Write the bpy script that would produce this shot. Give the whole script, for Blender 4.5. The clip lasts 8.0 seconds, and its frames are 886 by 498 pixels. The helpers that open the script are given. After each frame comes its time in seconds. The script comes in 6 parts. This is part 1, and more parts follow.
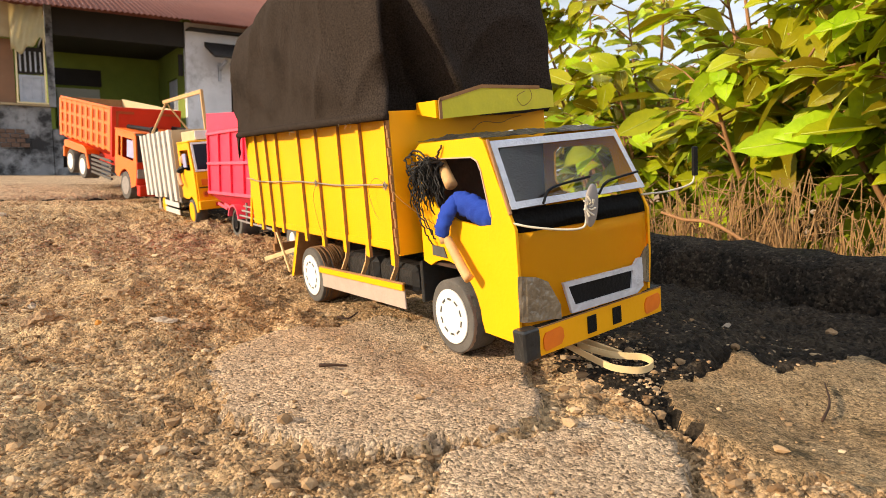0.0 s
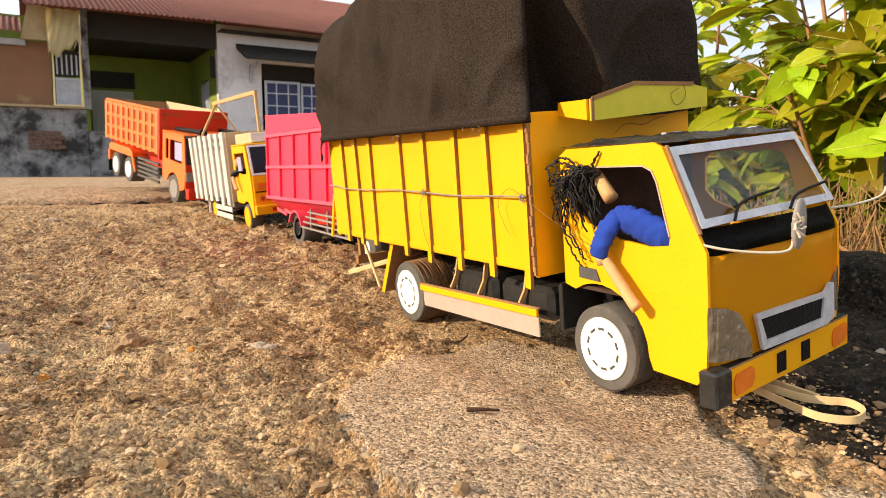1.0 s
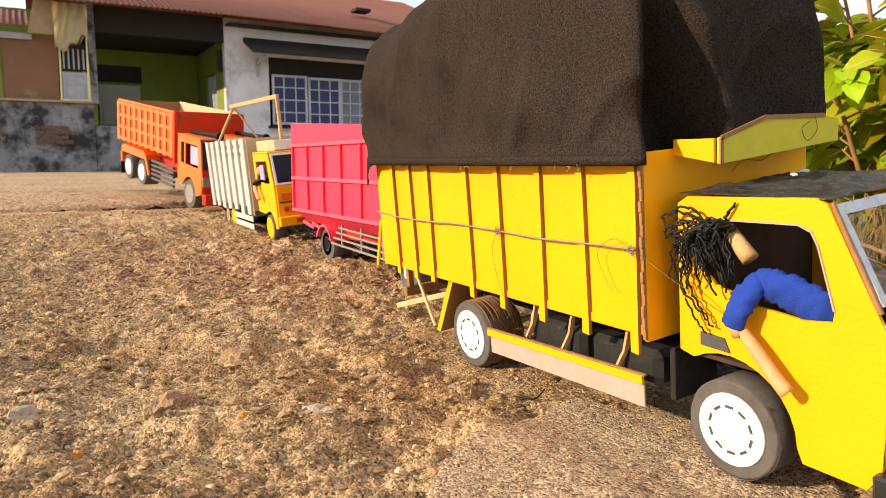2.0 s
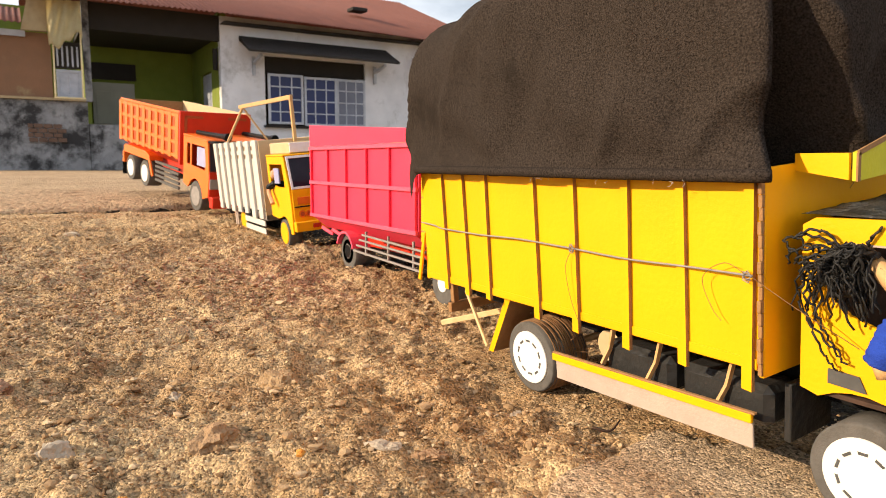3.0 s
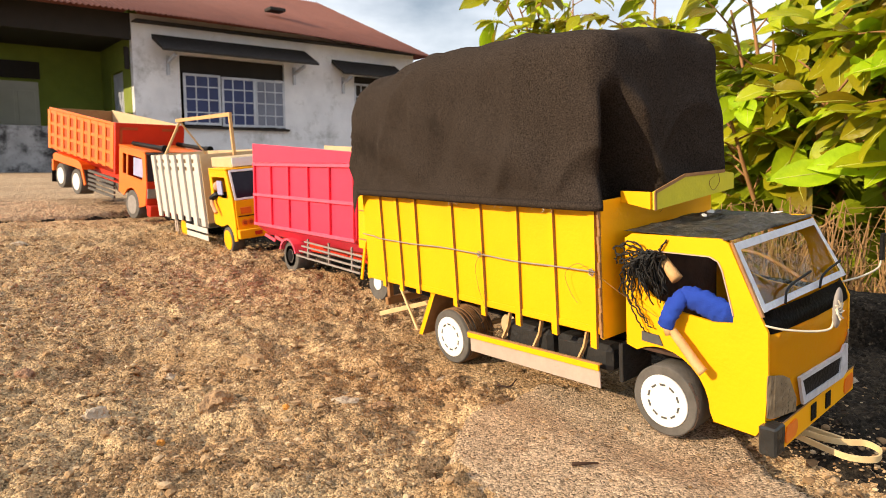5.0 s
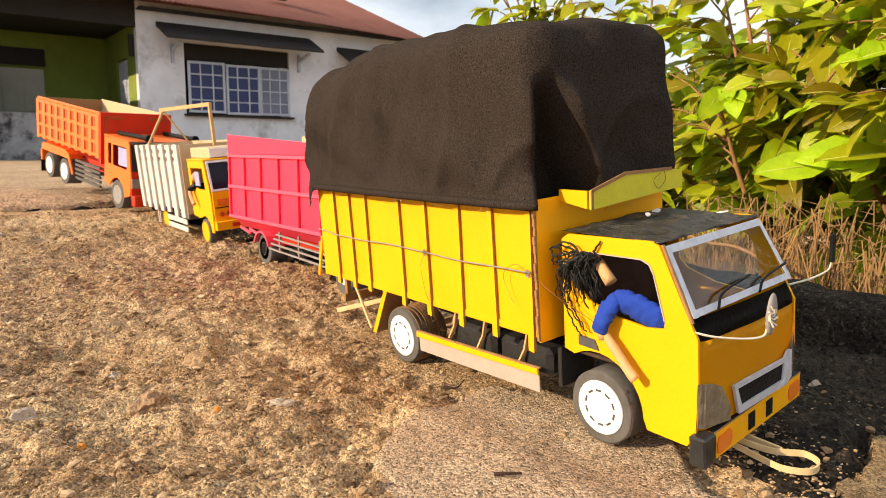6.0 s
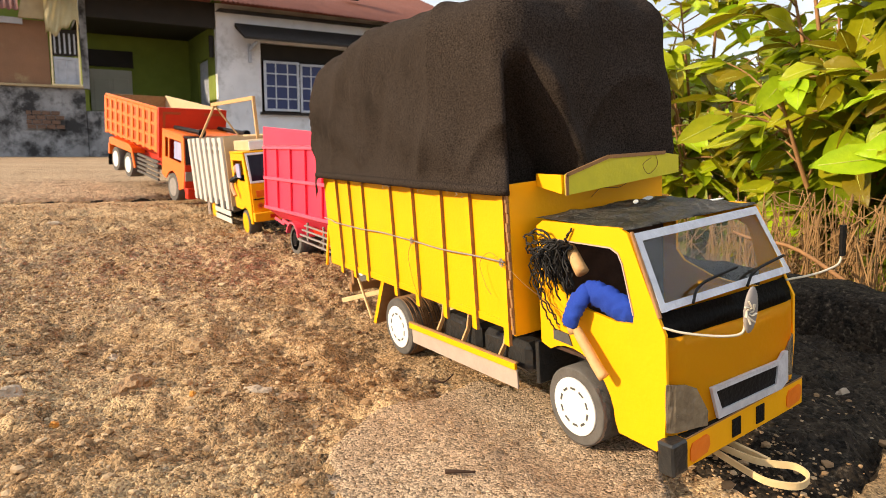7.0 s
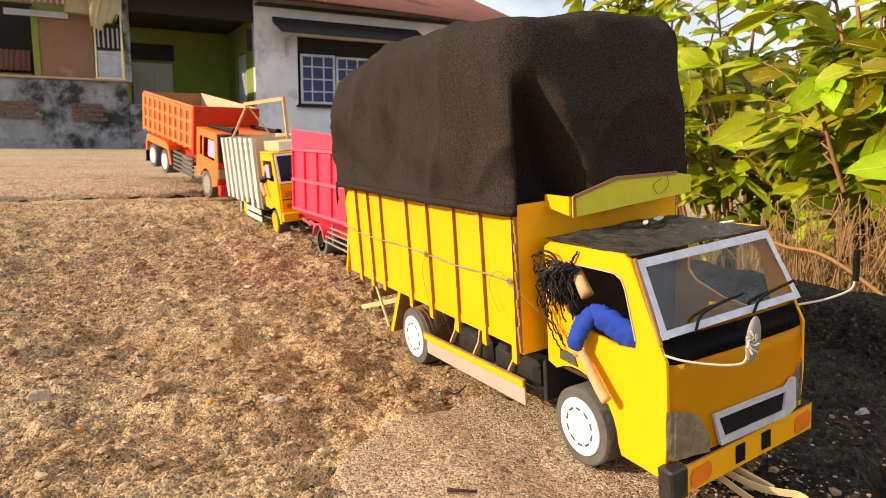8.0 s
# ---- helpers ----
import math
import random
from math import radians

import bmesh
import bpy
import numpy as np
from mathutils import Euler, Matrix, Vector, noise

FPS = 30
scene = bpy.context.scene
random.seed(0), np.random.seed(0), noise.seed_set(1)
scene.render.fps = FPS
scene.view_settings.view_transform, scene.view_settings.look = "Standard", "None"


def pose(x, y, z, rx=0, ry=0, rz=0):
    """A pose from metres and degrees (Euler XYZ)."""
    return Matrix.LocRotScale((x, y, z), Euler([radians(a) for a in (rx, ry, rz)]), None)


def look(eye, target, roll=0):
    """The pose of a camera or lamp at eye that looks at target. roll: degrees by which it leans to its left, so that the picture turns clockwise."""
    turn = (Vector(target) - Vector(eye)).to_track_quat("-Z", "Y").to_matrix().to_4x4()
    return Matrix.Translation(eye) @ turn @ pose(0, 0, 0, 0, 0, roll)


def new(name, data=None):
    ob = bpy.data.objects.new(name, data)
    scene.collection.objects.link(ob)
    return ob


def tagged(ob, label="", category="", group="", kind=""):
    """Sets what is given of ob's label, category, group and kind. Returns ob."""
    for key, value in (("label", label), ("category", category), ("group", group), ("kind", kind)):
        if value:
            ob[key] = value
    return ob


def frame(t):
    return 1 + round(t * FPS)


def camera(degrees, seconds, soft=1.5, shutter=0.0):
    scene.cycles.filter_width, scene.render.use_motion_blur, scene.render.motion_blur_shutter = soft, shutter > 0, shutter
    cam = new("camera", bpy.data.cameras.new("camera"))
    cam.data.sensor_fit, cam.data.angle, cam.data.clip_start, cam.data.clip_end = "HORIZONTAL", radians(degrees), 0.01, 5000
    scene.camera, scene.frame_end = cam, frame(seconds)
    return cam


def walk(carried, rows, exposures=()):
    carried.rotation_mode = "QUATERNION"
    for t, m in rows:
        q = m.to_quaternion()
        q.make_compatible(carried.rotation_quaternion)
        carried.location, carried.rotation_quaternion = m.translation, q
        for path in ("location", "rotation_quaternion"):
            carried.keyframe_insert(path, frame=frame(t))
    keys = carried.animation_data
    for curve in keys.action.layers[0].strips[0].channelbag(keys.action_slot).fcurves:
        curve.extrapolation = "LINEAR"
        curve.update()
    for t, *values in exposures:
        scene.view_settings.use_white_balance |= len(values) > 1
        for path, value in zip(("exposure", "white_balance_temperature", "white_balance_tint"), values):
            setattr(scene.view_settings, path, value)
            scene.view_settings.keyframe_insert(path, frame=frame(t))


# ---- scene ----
cam = camera(65.9, 8.0, 0.8)
cam.data.dof.use_dof, cam.data.dof.focus_distance, cam.data.dof.aperture_fstop = True, 0.60, 22.0
PATH = [
    (0, (-0.498, -0.573, 0.182), (0.601, 1.083, -0.047), 0.2),
    (0.5, (-0.513, -0.486, 0.186), (0.542, 1.196, -0.05), -0.5),
    (1, (-0.541, -0.436, 0.191), (0.496, 1.259, -0.039), 0.0),
    (1.5, (-0.558, -0.381, 0.217), (0.464, 1.322, -0.021), -0.0),
    (1.7, (-0.554, -0.358, 0.231), (0.466, 1.346, -0.016), -0.1),
    (2.8, (-0.569, -0.236, 0.24), (0.468, 1.458, -0.012), 0.3),
    (3, (-0.585, -0.229, 0.245), (0.455, 1.46, -0.006), 0.3),
    (3.5, (-0.614, -0.181, 0.253), (0.446, 1.496, 0.007), 0.3),
    (4, (-0.652, -0.218, 0.283), (0.513, 1.39, 0.047), -0.1),
    (4.5, (-0.717, -0.313, 0.283), (0.498, 1.259, 0.05), 0.4),
    (5, (-0.725, -0.407, 0.283), (0.502, 1.152, 0.031), 0.2),
    (5.2, (-0.724, -0.432, 0.293), (0.506, 1.124, 0.031), 0.2),
    (6.3, (-0.616, -0.436, 0.291), (0.581, 1.14, 0.003), 0.4),
    (6.5, (-0.603, -0.432, 0.286), (0.582, 1.154, 0.0), 0.4),
    (7, (-0.545, -0.471, 0.277), (0.489, 1.216, -0.015), 0.4),
    (7.5, (-0.523, -0.476, 0.29), (0.448, 1.248, -0.007), 0.8),
    (8, (-0.526, -0.488, 0.305), (0.42, 1.246, -0.011), 0.6),
]
walk(cam, [(t, look(eye, target, roll)) for t, eye, target, roll in PATH])

# ---- world, sun and exposure ----
SUN_ELEV, SUN_AZ = 21.0, 165.0          # azimuth of the sun seen from the trucks, degrees from +x
world = bpy.data.worlds.new("sky")
scene.world = world
world.use_nodes = True
wn = world.node_tree.nodes
wl = world.node_tree.links
wn.clear()
w_out = wn.new("ShaderNodeOutputWorld")
w_bg = wn.new("ShaderNodeBackground")
w_sky = wn.new("ShaderNodeTexSky")
w_sky.sky_type = "NISHITA"
w_sky.sun_disc = False
w_sky.sun_elevation = radians(SUN_ELEV)
w_sky.sun_rotation = radians(90 - SUN_AZ)
w_sky.air_density, w_sky.dust_density, w_sky.ozone_density = 1.0, 0.6, 1.5
w_co = wn.new("ShaderNodeTexCoord")
w_map = wn.new("ShaderNodeMapping")
w_map.inputs["Scale"].default_value = (1.0, 1.0, 2.6)
w_noise = wn.new("ShaderNodeTexNoise")
w_noise.inputs["Scale"].default_value = 2.3
w_noise.inputs["Detail"].default_value = 7
w_noise.inputs["Roughness"].default_value = 0.55
w_ramp = wn.new("ShaderNodeValToRGB")
w_ramp.color_ramp.elements[0].position = 0.20
w_ramp.color_ramp.elements[1].position = 0.54
w_mix = wn.new("ShaderNodeMixRGB")
w_mix.inputs["Color2"].default_value = (12.0, 12.6, 13.5, 1)
wl.new(w_co.outputs["Generated"], w_map.inputs["Vector"])
wl.new(w_map.outputs["Vector"], w_noise.inputs["Vector"])
wl.new(w_noise.outputs["Fac"], w_ramp.inputs["Fac"])
wl.new(w_ramp.outputs["Color"], w_mix.inputs["Fac"])
wl.new(w_sky.outputs["Color"], w_mix.inputs["Color1"])
wl.new(w_mix.outputs["Color"], w_bg.inputs["Color"])
wl.new(w_bg.outputs["Background"], w_out.inputs["Surface"])
w_bg.inputs["Strength"].default_value = 0.064
sun = new("sun", bpy.data.lights.new("sun", "SUN"))
sun.data.energy, sun.data.angle, sun.data.color = 5.0, radians(0.6), (1.0, 0.785, 0.53)
_e, _a = radians(SUN_ELEV), radians(SUN_AZ)
sun_from = Vector((math.cos(_e) * math.cos(_a), math.cos(_e) * math.sin(_a), math.sin(_e)))
sun.matrix_world = look(sun_from * 30, (0, 0, 0))
scene.view_settings.exposure = 0.54


# ---- materials ----
def material(name, color, rough=0.6, second=None, scale=40.0, blend=0.5, bump=0.15, fine=400.0, metal=0.0,
             tint=0.0, translucent=0.0, stains=None, stain_scale=6.0, stain_at=0.55, spec=0.4):
    """A surface of two colours mixed by noise, with fine relief, optional stains and a random tint per object."""
    m = bpy.data.materials.new(name)
    m.use_nodes = True
    n, l = m.node_tree.nodes, m.node_tree.links
    n.clear()
    out = n.new("ShaderNodeOutputMaterial")
    b = n.new("ShaderNodeBsdfPrincipled")
    co = n.new("ShaderNodeTexCoord")
    n1 = n.new("ShaderNodeTexNoise")
    n1.inputs["Scale"].default_value = scale
    n1.inputs["Detail"].default_value = 6
    n1.inputs["Roughness"].default_value = 0.62
    l.new(co.outputs["Object"], n1.inputs["Vector"])
    ramp = n.new("ShaderNodeValToRGB")
    ramp.color_ramp.elements[0].position = max(0.0, 0.5 - 0.35 * blend)
    ramp.color_ramp.elements[1].position = min(1.0, 0.5 + 0.35 * blend)
    l.new(n1.outputs["Fac"], ramp.inputs["Fac"])
    mix = n.new("ShaderNodeMixRGB")
    second = second or tuple(c * 0.82 for c in color)
    mix.inputs["Color1"].default_value = (*second, 1)
    mix.inputs["Color2"].default_value = (*color, 1)
    l.new(ramp.outputs["Color"], mix.inputs["Fac"])
    last = mix.outputs["Color"]
    n2 = n.new("ShaderNodeTexNoise")
    n2.inputs["Scale"].default_value = fine
    n2.inputs["Detail"].default_value = 4
    l.new(co.outputs["Object"], n2.inputs["Vector"])
    if stains:
        n3 = n.new("ShaderNodeTexNoise")
        n3.inputs["Scale"].default_value = stain_scale
        n3.inputs["Detail"].default_value = 8
        n3.inputs["Roughness"].default_value = 0.7
        l.new(co.outputs["Object"], n3.inputs["Vector"])
        r3 = n.new("ShaderNodeValToRGB")
        r3.color_ramp.elements[0].position = stain_at
        r3.color_ramp.elements[1].position = stain_at + 0.14
        l.new(n3.outputs["Fac"], r3.inputs["Fac"])
        m3 = n.new("ShaderNodeMixRGB")
        m3.inputs["Color2"].default_value = (*stains, 1)
        l.new(r3.outputs["Color"], m3.inputs["Fac"])
        l.new(last, m3.inputs["Color1"])
        last = m3.outputs["Color"]
    if tint:
        info = n.new("ShaderNodeObjectInfo")
        hsv = n.new("ShaderNodeHueSaturation")
        mr = n.new("ShaderNodeMapRange")
        mr.inputs["To Min"].default_value = 1 - tint
        mr.inputs["To Max"].default_value = 1 + tint
        l.new(info.outputs["Random"], mr.inputs["Value"])
        l.new(mr.outputs["Result"], hsv.inputs["Value"])
        mh = n.new("ShaderNodeMapRange")
        mh.inputs["To Min"].default_value = 0.5 - tint * 0.13
        mh.inputs["To Max"].default_value = 0.5 + tint * 0.06
        l.new(info.outputs["Random"], mh.inputs["Value"])
        l.new(mh.outputs["Result"], hsv.inputs["Hue"])
        l.new(last, hsv.inputs["Color"])
        last = hsv.outputs["Color"]
    l.new(last, b.inputs["Base Color"])
    b.inputs["Roughness"].default_value = rough
    b.inputs["Metallic"].default_value = metal
    b.inputs["Specular IOR Level"].default_value = spec
    bp = n.new("ShaderNodeBump")
    bp.inputs["Strength"].default_value = bump
    bp.inputs["Distance"].default_value = 1.2 / fine
    l.new(n2.outputs["Fac"], bp.inputs["Height"])
    l.new(bp.outputs["Normal"], b.inputs["Normal"])
    shader = b.outputs["BSDF"]
    if translucent:
        tr = n.new("ShaderNodeBsdfTranslucent")
        l.new(last, tr.inputs["Color"])
        ms = n.new("ShaderNodeMixShader")
        ms.inputs["Fac"].default_value = translucent
        l.new(shader, ms.inputs[1])
        l.new(tr.outputs["BSDF"], ms.inputs[2])
        shader = ms.outputs["Shader"]
    l.new(shader, out.inputs["Surface"])
    return m


def glass_material(name, color=(0.9, 0.95, 0.95), clear=0.85, rough=0.06):
    m = bpy.data.materials.new(name)
    m.use_nodes = True
    n, l = m.node_tree.nodes, m.node_tree.links
    n.clear()
    out = n.new("ShaderNodeOutputMaterial")
    t = n.new("ShaderNodeBsdfTransparent")
    t.inputs["Color"].default_value = (*color, 1)
    g = n.new("ShaderNodeBsdfGlossy")
    g.inputs["Roughness"].default_value = rough
    co = n.new("ShaderNodeTexCoord")
    ns = n.new("ShaderNodeTexNoise")
    ns.inputs["Scale"].default_value = 30
    bp = n.new("ShaderNodeBump")
    bp.inputs["Strength"].default_value = 0.12
    bp.inputs["Distance"].default_value = 0.01
    l.new(co.outputs["Object"], ns.inputs["Vector"])
    l.new(ns.outputs["Fac"], bp.inputs["Height"])
    l.new(bp.outputs["Normal"], g.inputs["Normal"])
    mx = n.new("ShaderNodeMixShader")
    mx.inputs["Fac"].default_value = 1 - clear
    l.new(t.outputs["BSDF"], mx.inputs[1])
    l.new(g.outputs["BSDF"], mx.inputs[2])
    l.new(mx.outputs["Shader"], out.inputs["Surface"])
    return m


M_YELLOW = material("yellow_card", (0.88, 0.415, 0.002), 0.5, (0.82, 0.37, 0.002), 14, 0.8, 0.08, 240, spec=0.22)
M_LIME = material("lime_card", (0.66, 0.58, 0.02), 0.45, (0.52, 0.47, 0.02), 60, 0.8, 0.1, 300)
M_BOARD = material("bare_cardboard", (0.36, 0.19, 0.075), 0.8, (0.24, 0.12, 0.045), 90, 0.8, 0.4, 500)
M_GREYCARD = material("grey_card", (0.46, 0.36, 0.30), 0.75, (0.36, 0.28, 0.23), 50, 0.8, 0.2, 400)
M_TYRE = material("black_tyre_paint", (0.125, 0.115, 0.105), 0.85, (0.06, 0.055, 0.05), 60, 0.8, 0.35, 500)
M_BLACK = material("black_paint", (0.010, 0.010, 0.011), 0.45, (0.006, 0.006, 0.0065), 40, 0.8, 0.2, 250, spec=0.12)
M_TAPE = material("black_tape", (0.03, 0.03, 0.03), 0.32, (0.02, 0.02, 0.02), 60, 0.9, 0.2, 90)
M_WHITE = material("white_card", (0.74, 0.73, 0.70), 0.6, (0.66, 0.64, 0.60), 60, 0.8, 0.08, 400)
M_SILVER = material("silver_trim", (0.66, 0.67, 0.72), 0.38, (0.46, 0.47, 0.52), 90, 0.8, 0.35, 160, metal=0.2)
M_ROOFCARD = material("grey_cab_roof", (0.15, 0.135, 0.11), 0.34, (0.035, 0.032, 0.028), 30, 0.9, 0.5, 70,
                      stains=(0.34, 0.32, 0.28), stain_scale=34, stain_at=0.60, spec=0.5)
M_FOIL = material("lamp_foil", (0.30, 0.24, 0.16), 0.16, (0.10, 0.08, 0.055), 70, 0.9, 0.3, 140, metal=0.15, stains=(0.5, 0.45, 0.36), stain_scale=60, stain_at=0.62, spec=0.8)
# brown card darkened for its print and the shade inside the cab
M_SHADECARD = material("shaded_cab_card", (0.085, 0.05, 0.036), 0.85, (0.04, 0.026, 0.02), 50, 0.8, 0.2, 300, spec=0.1)
M_DASH = material("dark_dash_ink", (0.09, 0.088, 0.085), 0.6, (0.05, 0.05, 0.05), 90, 0.8, 0.05, 300)
M_SLAT = material("off_white_slat", (0.60, 0.57, 0.53), 0.65, (0.49, 0.46, 0.42), 40, 0.8, 0.15, 300, spec=0.2)
M_ORANGEMARK = material("orange_marker", (0.82, 0.20, 0.01), 0.4, (0.70, 0.15, 0.01), 50, 0.6, 0.06, 200)
M_BLUE = material("blue_cloth", (0.014, 0.06, 0.42), 0.9, (0.008, 0.032, 0.26), 60, 0.8, 0.6, 900)
M_WOOD = material("bare_stick", (0.62, 0.38, 0.17), 0.65, (0.44, 0.25, 0.1), 60, 0.8, 0.2, 300)
M_PALEWOOD = material("pale_stick", (0.72, 0.55, 0.30), 0.65, (0.6, 0.42, 0.2), 60, 0.8, 0.2, 300)
M_CORD = material("white_wire", (0.62, 0.57, 0.46), 0.55, (0.5, 0.44, 0.34), 90, 0.8, 0.2, 400)
M_TWINE = material("brown_twine", (0.26, 0.14, 0.06), 0.9, (0.14, 0.07, 0.03), 120, 0.8, 0.5, 900)
M_HAIR = material("black_yarn", (0.012, 0.011, 0.011), 0.6, (0.006, 0.006, 0.006), 200, 0.8, 0.5, 900)
M_TARP = material("black_cloth", (0.072, 0.056, 0.047), 0.95, (0.002, 0.0017, 0.0015), 620, 0.75, 1.0, 800, stains=(0.020, 0.016, 0.0135), stain_scale=7, stain_at=0.56, spec=0.02)
M_PINK = material("pink_card", (0.80, 0.035, 0.085), 0.45, (0.72, 0.028, 0.07), 20, 0.8, 0.08, 300)
M_PINKEDGE = material("pale_pink_edge", (0.86, 0.10, 0.16), 0.5, (0.78, 0.06, 0.12), 30, 0.8, 0.1, 300)
M_CREAM = material("cream_card", (0.56, 0.42, 0.25), 0.65, (0.47, 0.34, 0.19), 30, 0.8, 0.1, 300)
M_ORANGE = material("orange_card", (0.86, 0.17, 0.012), 0.42, (0.78, 0.14, 0.01), 20, 0.8, 0.08, 300)
M_RED = material("red_card", (0.62, 0.03, 0.006), 0.4, (0.5, 0.022, 0.005), 20, 0.8, 0.08, 300)
M_SLOT = material("brown_slot", (0.42, 0.07, 0.012), 0.7, (0.33, 0.055, 0.01), 60, 0.8, 0.1, 300)
M_GREYBAR = material("grey_bars", (0.30, 0.27, 0.25), 0.6, (0.2, 0.18, 0.17), 60, 0.8, 0.15, 300)
M_LILAC = material("lilac_paper", (0.36, 0.36, 0.55), 0.6, (0.27, 0.27, 0.44), 30, 0.8, 0.05, 300)
M_SKIN = material("tan_clay", (0.62, 0.34, 0.19), 0.7, (0.5, 0.26, 0.14), 60, 0.6, 0.1, 300)
M_GLASS = glass_material("clear_sheet", (0.8, 0.82, 0.8), 0.93, 0.02)
M_DARKGLASS = material("dark_window", (0.03, 0.022, 0.04), 0.15, (0.02, 0.016, 0.03), 20, 0.6, 0.02, 100)
M_BRICK = material("brick_patch", (0.17, 0.10, 0.07), 0.9, (0.09, 0.06, 0.045), 8, 0.9, 0.5, 40)


# ---- mesh helpers ----
def part(name, bm, mats, parent=None, label="", smooth=False):
    """Links a bmesh as one mesh object, under parent where one is given."""
    bmesh.ops.recalc_face_normals(bm, faces=bm.faces[:])
    me = bpy.data.meshes.new(name)
    bm.to_mesh(me)
    bm.free()
    for m in (mats if isinstance(mats, (list, tuple)) else [mats]):
        me.materials.append(m)
    if smooth:
        me.polygons.foreach_set("use_smooth", [True] * len(me.polygons))
    ob = new(name, me)
    if parent:
        ob.parent = parent
    if label:
        ob["label"] = label
    return ob


def empty(name, m, label, category, group="", kind=""):
    e = new(name)
    e.matrix_world = m
    return tagged(e, label, category, group, kind)


def box(bm, lo, hi, bevel=0.0, slot=0, turn=None):
    vs = [bm.verts.new((x, y, z)) for x in (lo[0], hi[0]) for y in (lo[1], hi[1]) for z in (lo[2], hi[2])]
    fs = [bm.faces.new([vs[i] for i in q]) for q in
          ((0, 1, 3, 2), (4, 6, 7, 5), (0, 4, 5, 1), (2, 3, 7, 6), (0, 2, 6, 4), (1, 5, 7, 3))]
    for f in fs:
        f.material_index = slot
    if turn is not None:
        bmesh.ops.transform(bm, matrix=turn, verts=vs)
    if bevel:
        es = list({e for f in fs for e in f.edges})
        r = bmesh.ops.bevel(bm, geom=es, offset=bevel, segments=1, affect="EDGES", profile=0.5)
        for f in r["faces"]:
            f.material_index = slot
    return vs


def boxed(lo, hi, bevel=0.0006, turn=None):
    bm = bmesh.new()
    box(bm, lo, hi, bevel, 0, turn)
    return bm


def prism(bm, pts, axis, a, b, slot=0):
    """A polygon in the plane across axis, given by its two other coordinates in order, pushed from a to b."""
    def at(p, d):
        return {"x": (d, p[0], p[1]), "y": (p[0], d, p[1]), "z": (p[0], p[1], d)}[axis]
    va = [bm.verts.new(at(p, a)) for p in pts]
    vb = [bm.verts.new(at(p, b)) for p in pts]
    fs = [bm.faces.new(va), bm.faces.new(vb[::-1])]
    for i in range(len(pts)):
        j = (i + 1) % len(pts)
        fs.append(bm.faces.new((va[i], vb[i], vb[j], va[j])))
    for f in fs:
        f.material_index = slot
    return fs


def pierced(bm, outer, holes, axis, a, b, slot=0):
    """Like prism, with holes cut through."""
    def at(p, d):
        return {"x": (d, p[0], p[1]), "y": (p[0], d, p[1]), "z": (p[0], p[1], d)}[axis]
    for d in (a, b):
        es = []
        for ring in (outer, *holes):
            vs = [bm.verts.new(at(p, d)) for p in ring]
            es += [bm.edges.new((vs[i], vs[(i + 1) % len(vs)])) for i in range(len(vs))]
        r = bmesh.ops.triangle_fill(bm, use_beauty=True, edges=es)
        for g in r["geom"]:
            if isinstance(g, bmesh.types.BMFace):
                g.material_index = slot
    for ring in (outer, *holes):
        for i in range(len(ring)):
            p, q = ring[i], ring[(i + 1) % len(ring)]
            bm.faces.new([bm.verts.new(at(*k)) for k in ((p, a), (q, a), (q, b), (p, b))]).material_index = slot
    bmesh.ops.remove_doubles(bm, verts=bm.verts[:], dist=1e-6)


def rod(bm, p, q, r0, r1=None, n=8, slot=0):
    p, q = Vector(p), Vector(q)
    r1 = r0 if r1 is None else r1
    t = (q - p).to_track_quat("Z", "Y")
    rings = []
    for c, r in ((p, r0), (q, r1)):
        rings.append([bm.verts.new(c + t @ Vector((r * math.cos(2 * math.pi * k / n), r * math.sin(2 * math.pi * k / n), 0))) for k in range(n)])
    fs = [bm.faces.new(rings[0][::-1]), bm.faces.new(rings[1])]
    for k in range(n):
        fs.append(bm.faces.new((rings[0][k], rings[0][(k + 1) % n], rings[1][(k + 1) % n], rings[1][k])))
    for f in fs:
        f.material_index = slot


def tube(bm, pts, r, n=6, slot=0, r_end=None):
    """A round wire along points."""
    pts = [Vector(p) for p in pts]
    rings = []
    for i, p in enumerate(pts):
        d = (pts[min(i + 1, len(pts) - 1)] - pts[max(i - 1, 0)]).normalized()
        t = d.to_track_quat("Z", "Y")
        rr = r if r_end is None else r + (r_end - r) * i / (len(pts) - 1)
        rings.append([bm.verts.new(p + t @ Vector((rr * math.cos(2 * math.pi * k / n), rr * math.sin(2 * math.pi * k / n), 0))) for k in range(n)])
    fs = [bm.faces.new(rings[0][::-1]), bm.faces.new(rings[-1])]
    for a, b in zip(rings, rings[1:]):
        for k in range(n):
            fs.append(bm.faces.new((a[k], a[(k + 1) % n], b[(k + 1) % n], b[k])))
    for f in fs:
        f.material_index = slot


def spline(pts, steps=6):
    """Points of a smooth line through pts."""
    p = [Vector(q) for q in pts]
    p = [p[0] * 2 - p[1]] + p + [p[-1] * 2 - p[-2]]
    out = []
    for i in range(1, len(p) - 2):
        for s in range(steps):
            t = s / steps
            a, b, c, d = p[i - 1:i + 3]
            out.append(0.5 * (2 * b + (c - a) * t + (2 * a - 5 * b + 4 * c - d) * t * t + (3 * b - a - 3 * c + d) * t ** 3))
    return out + [p[-2]]


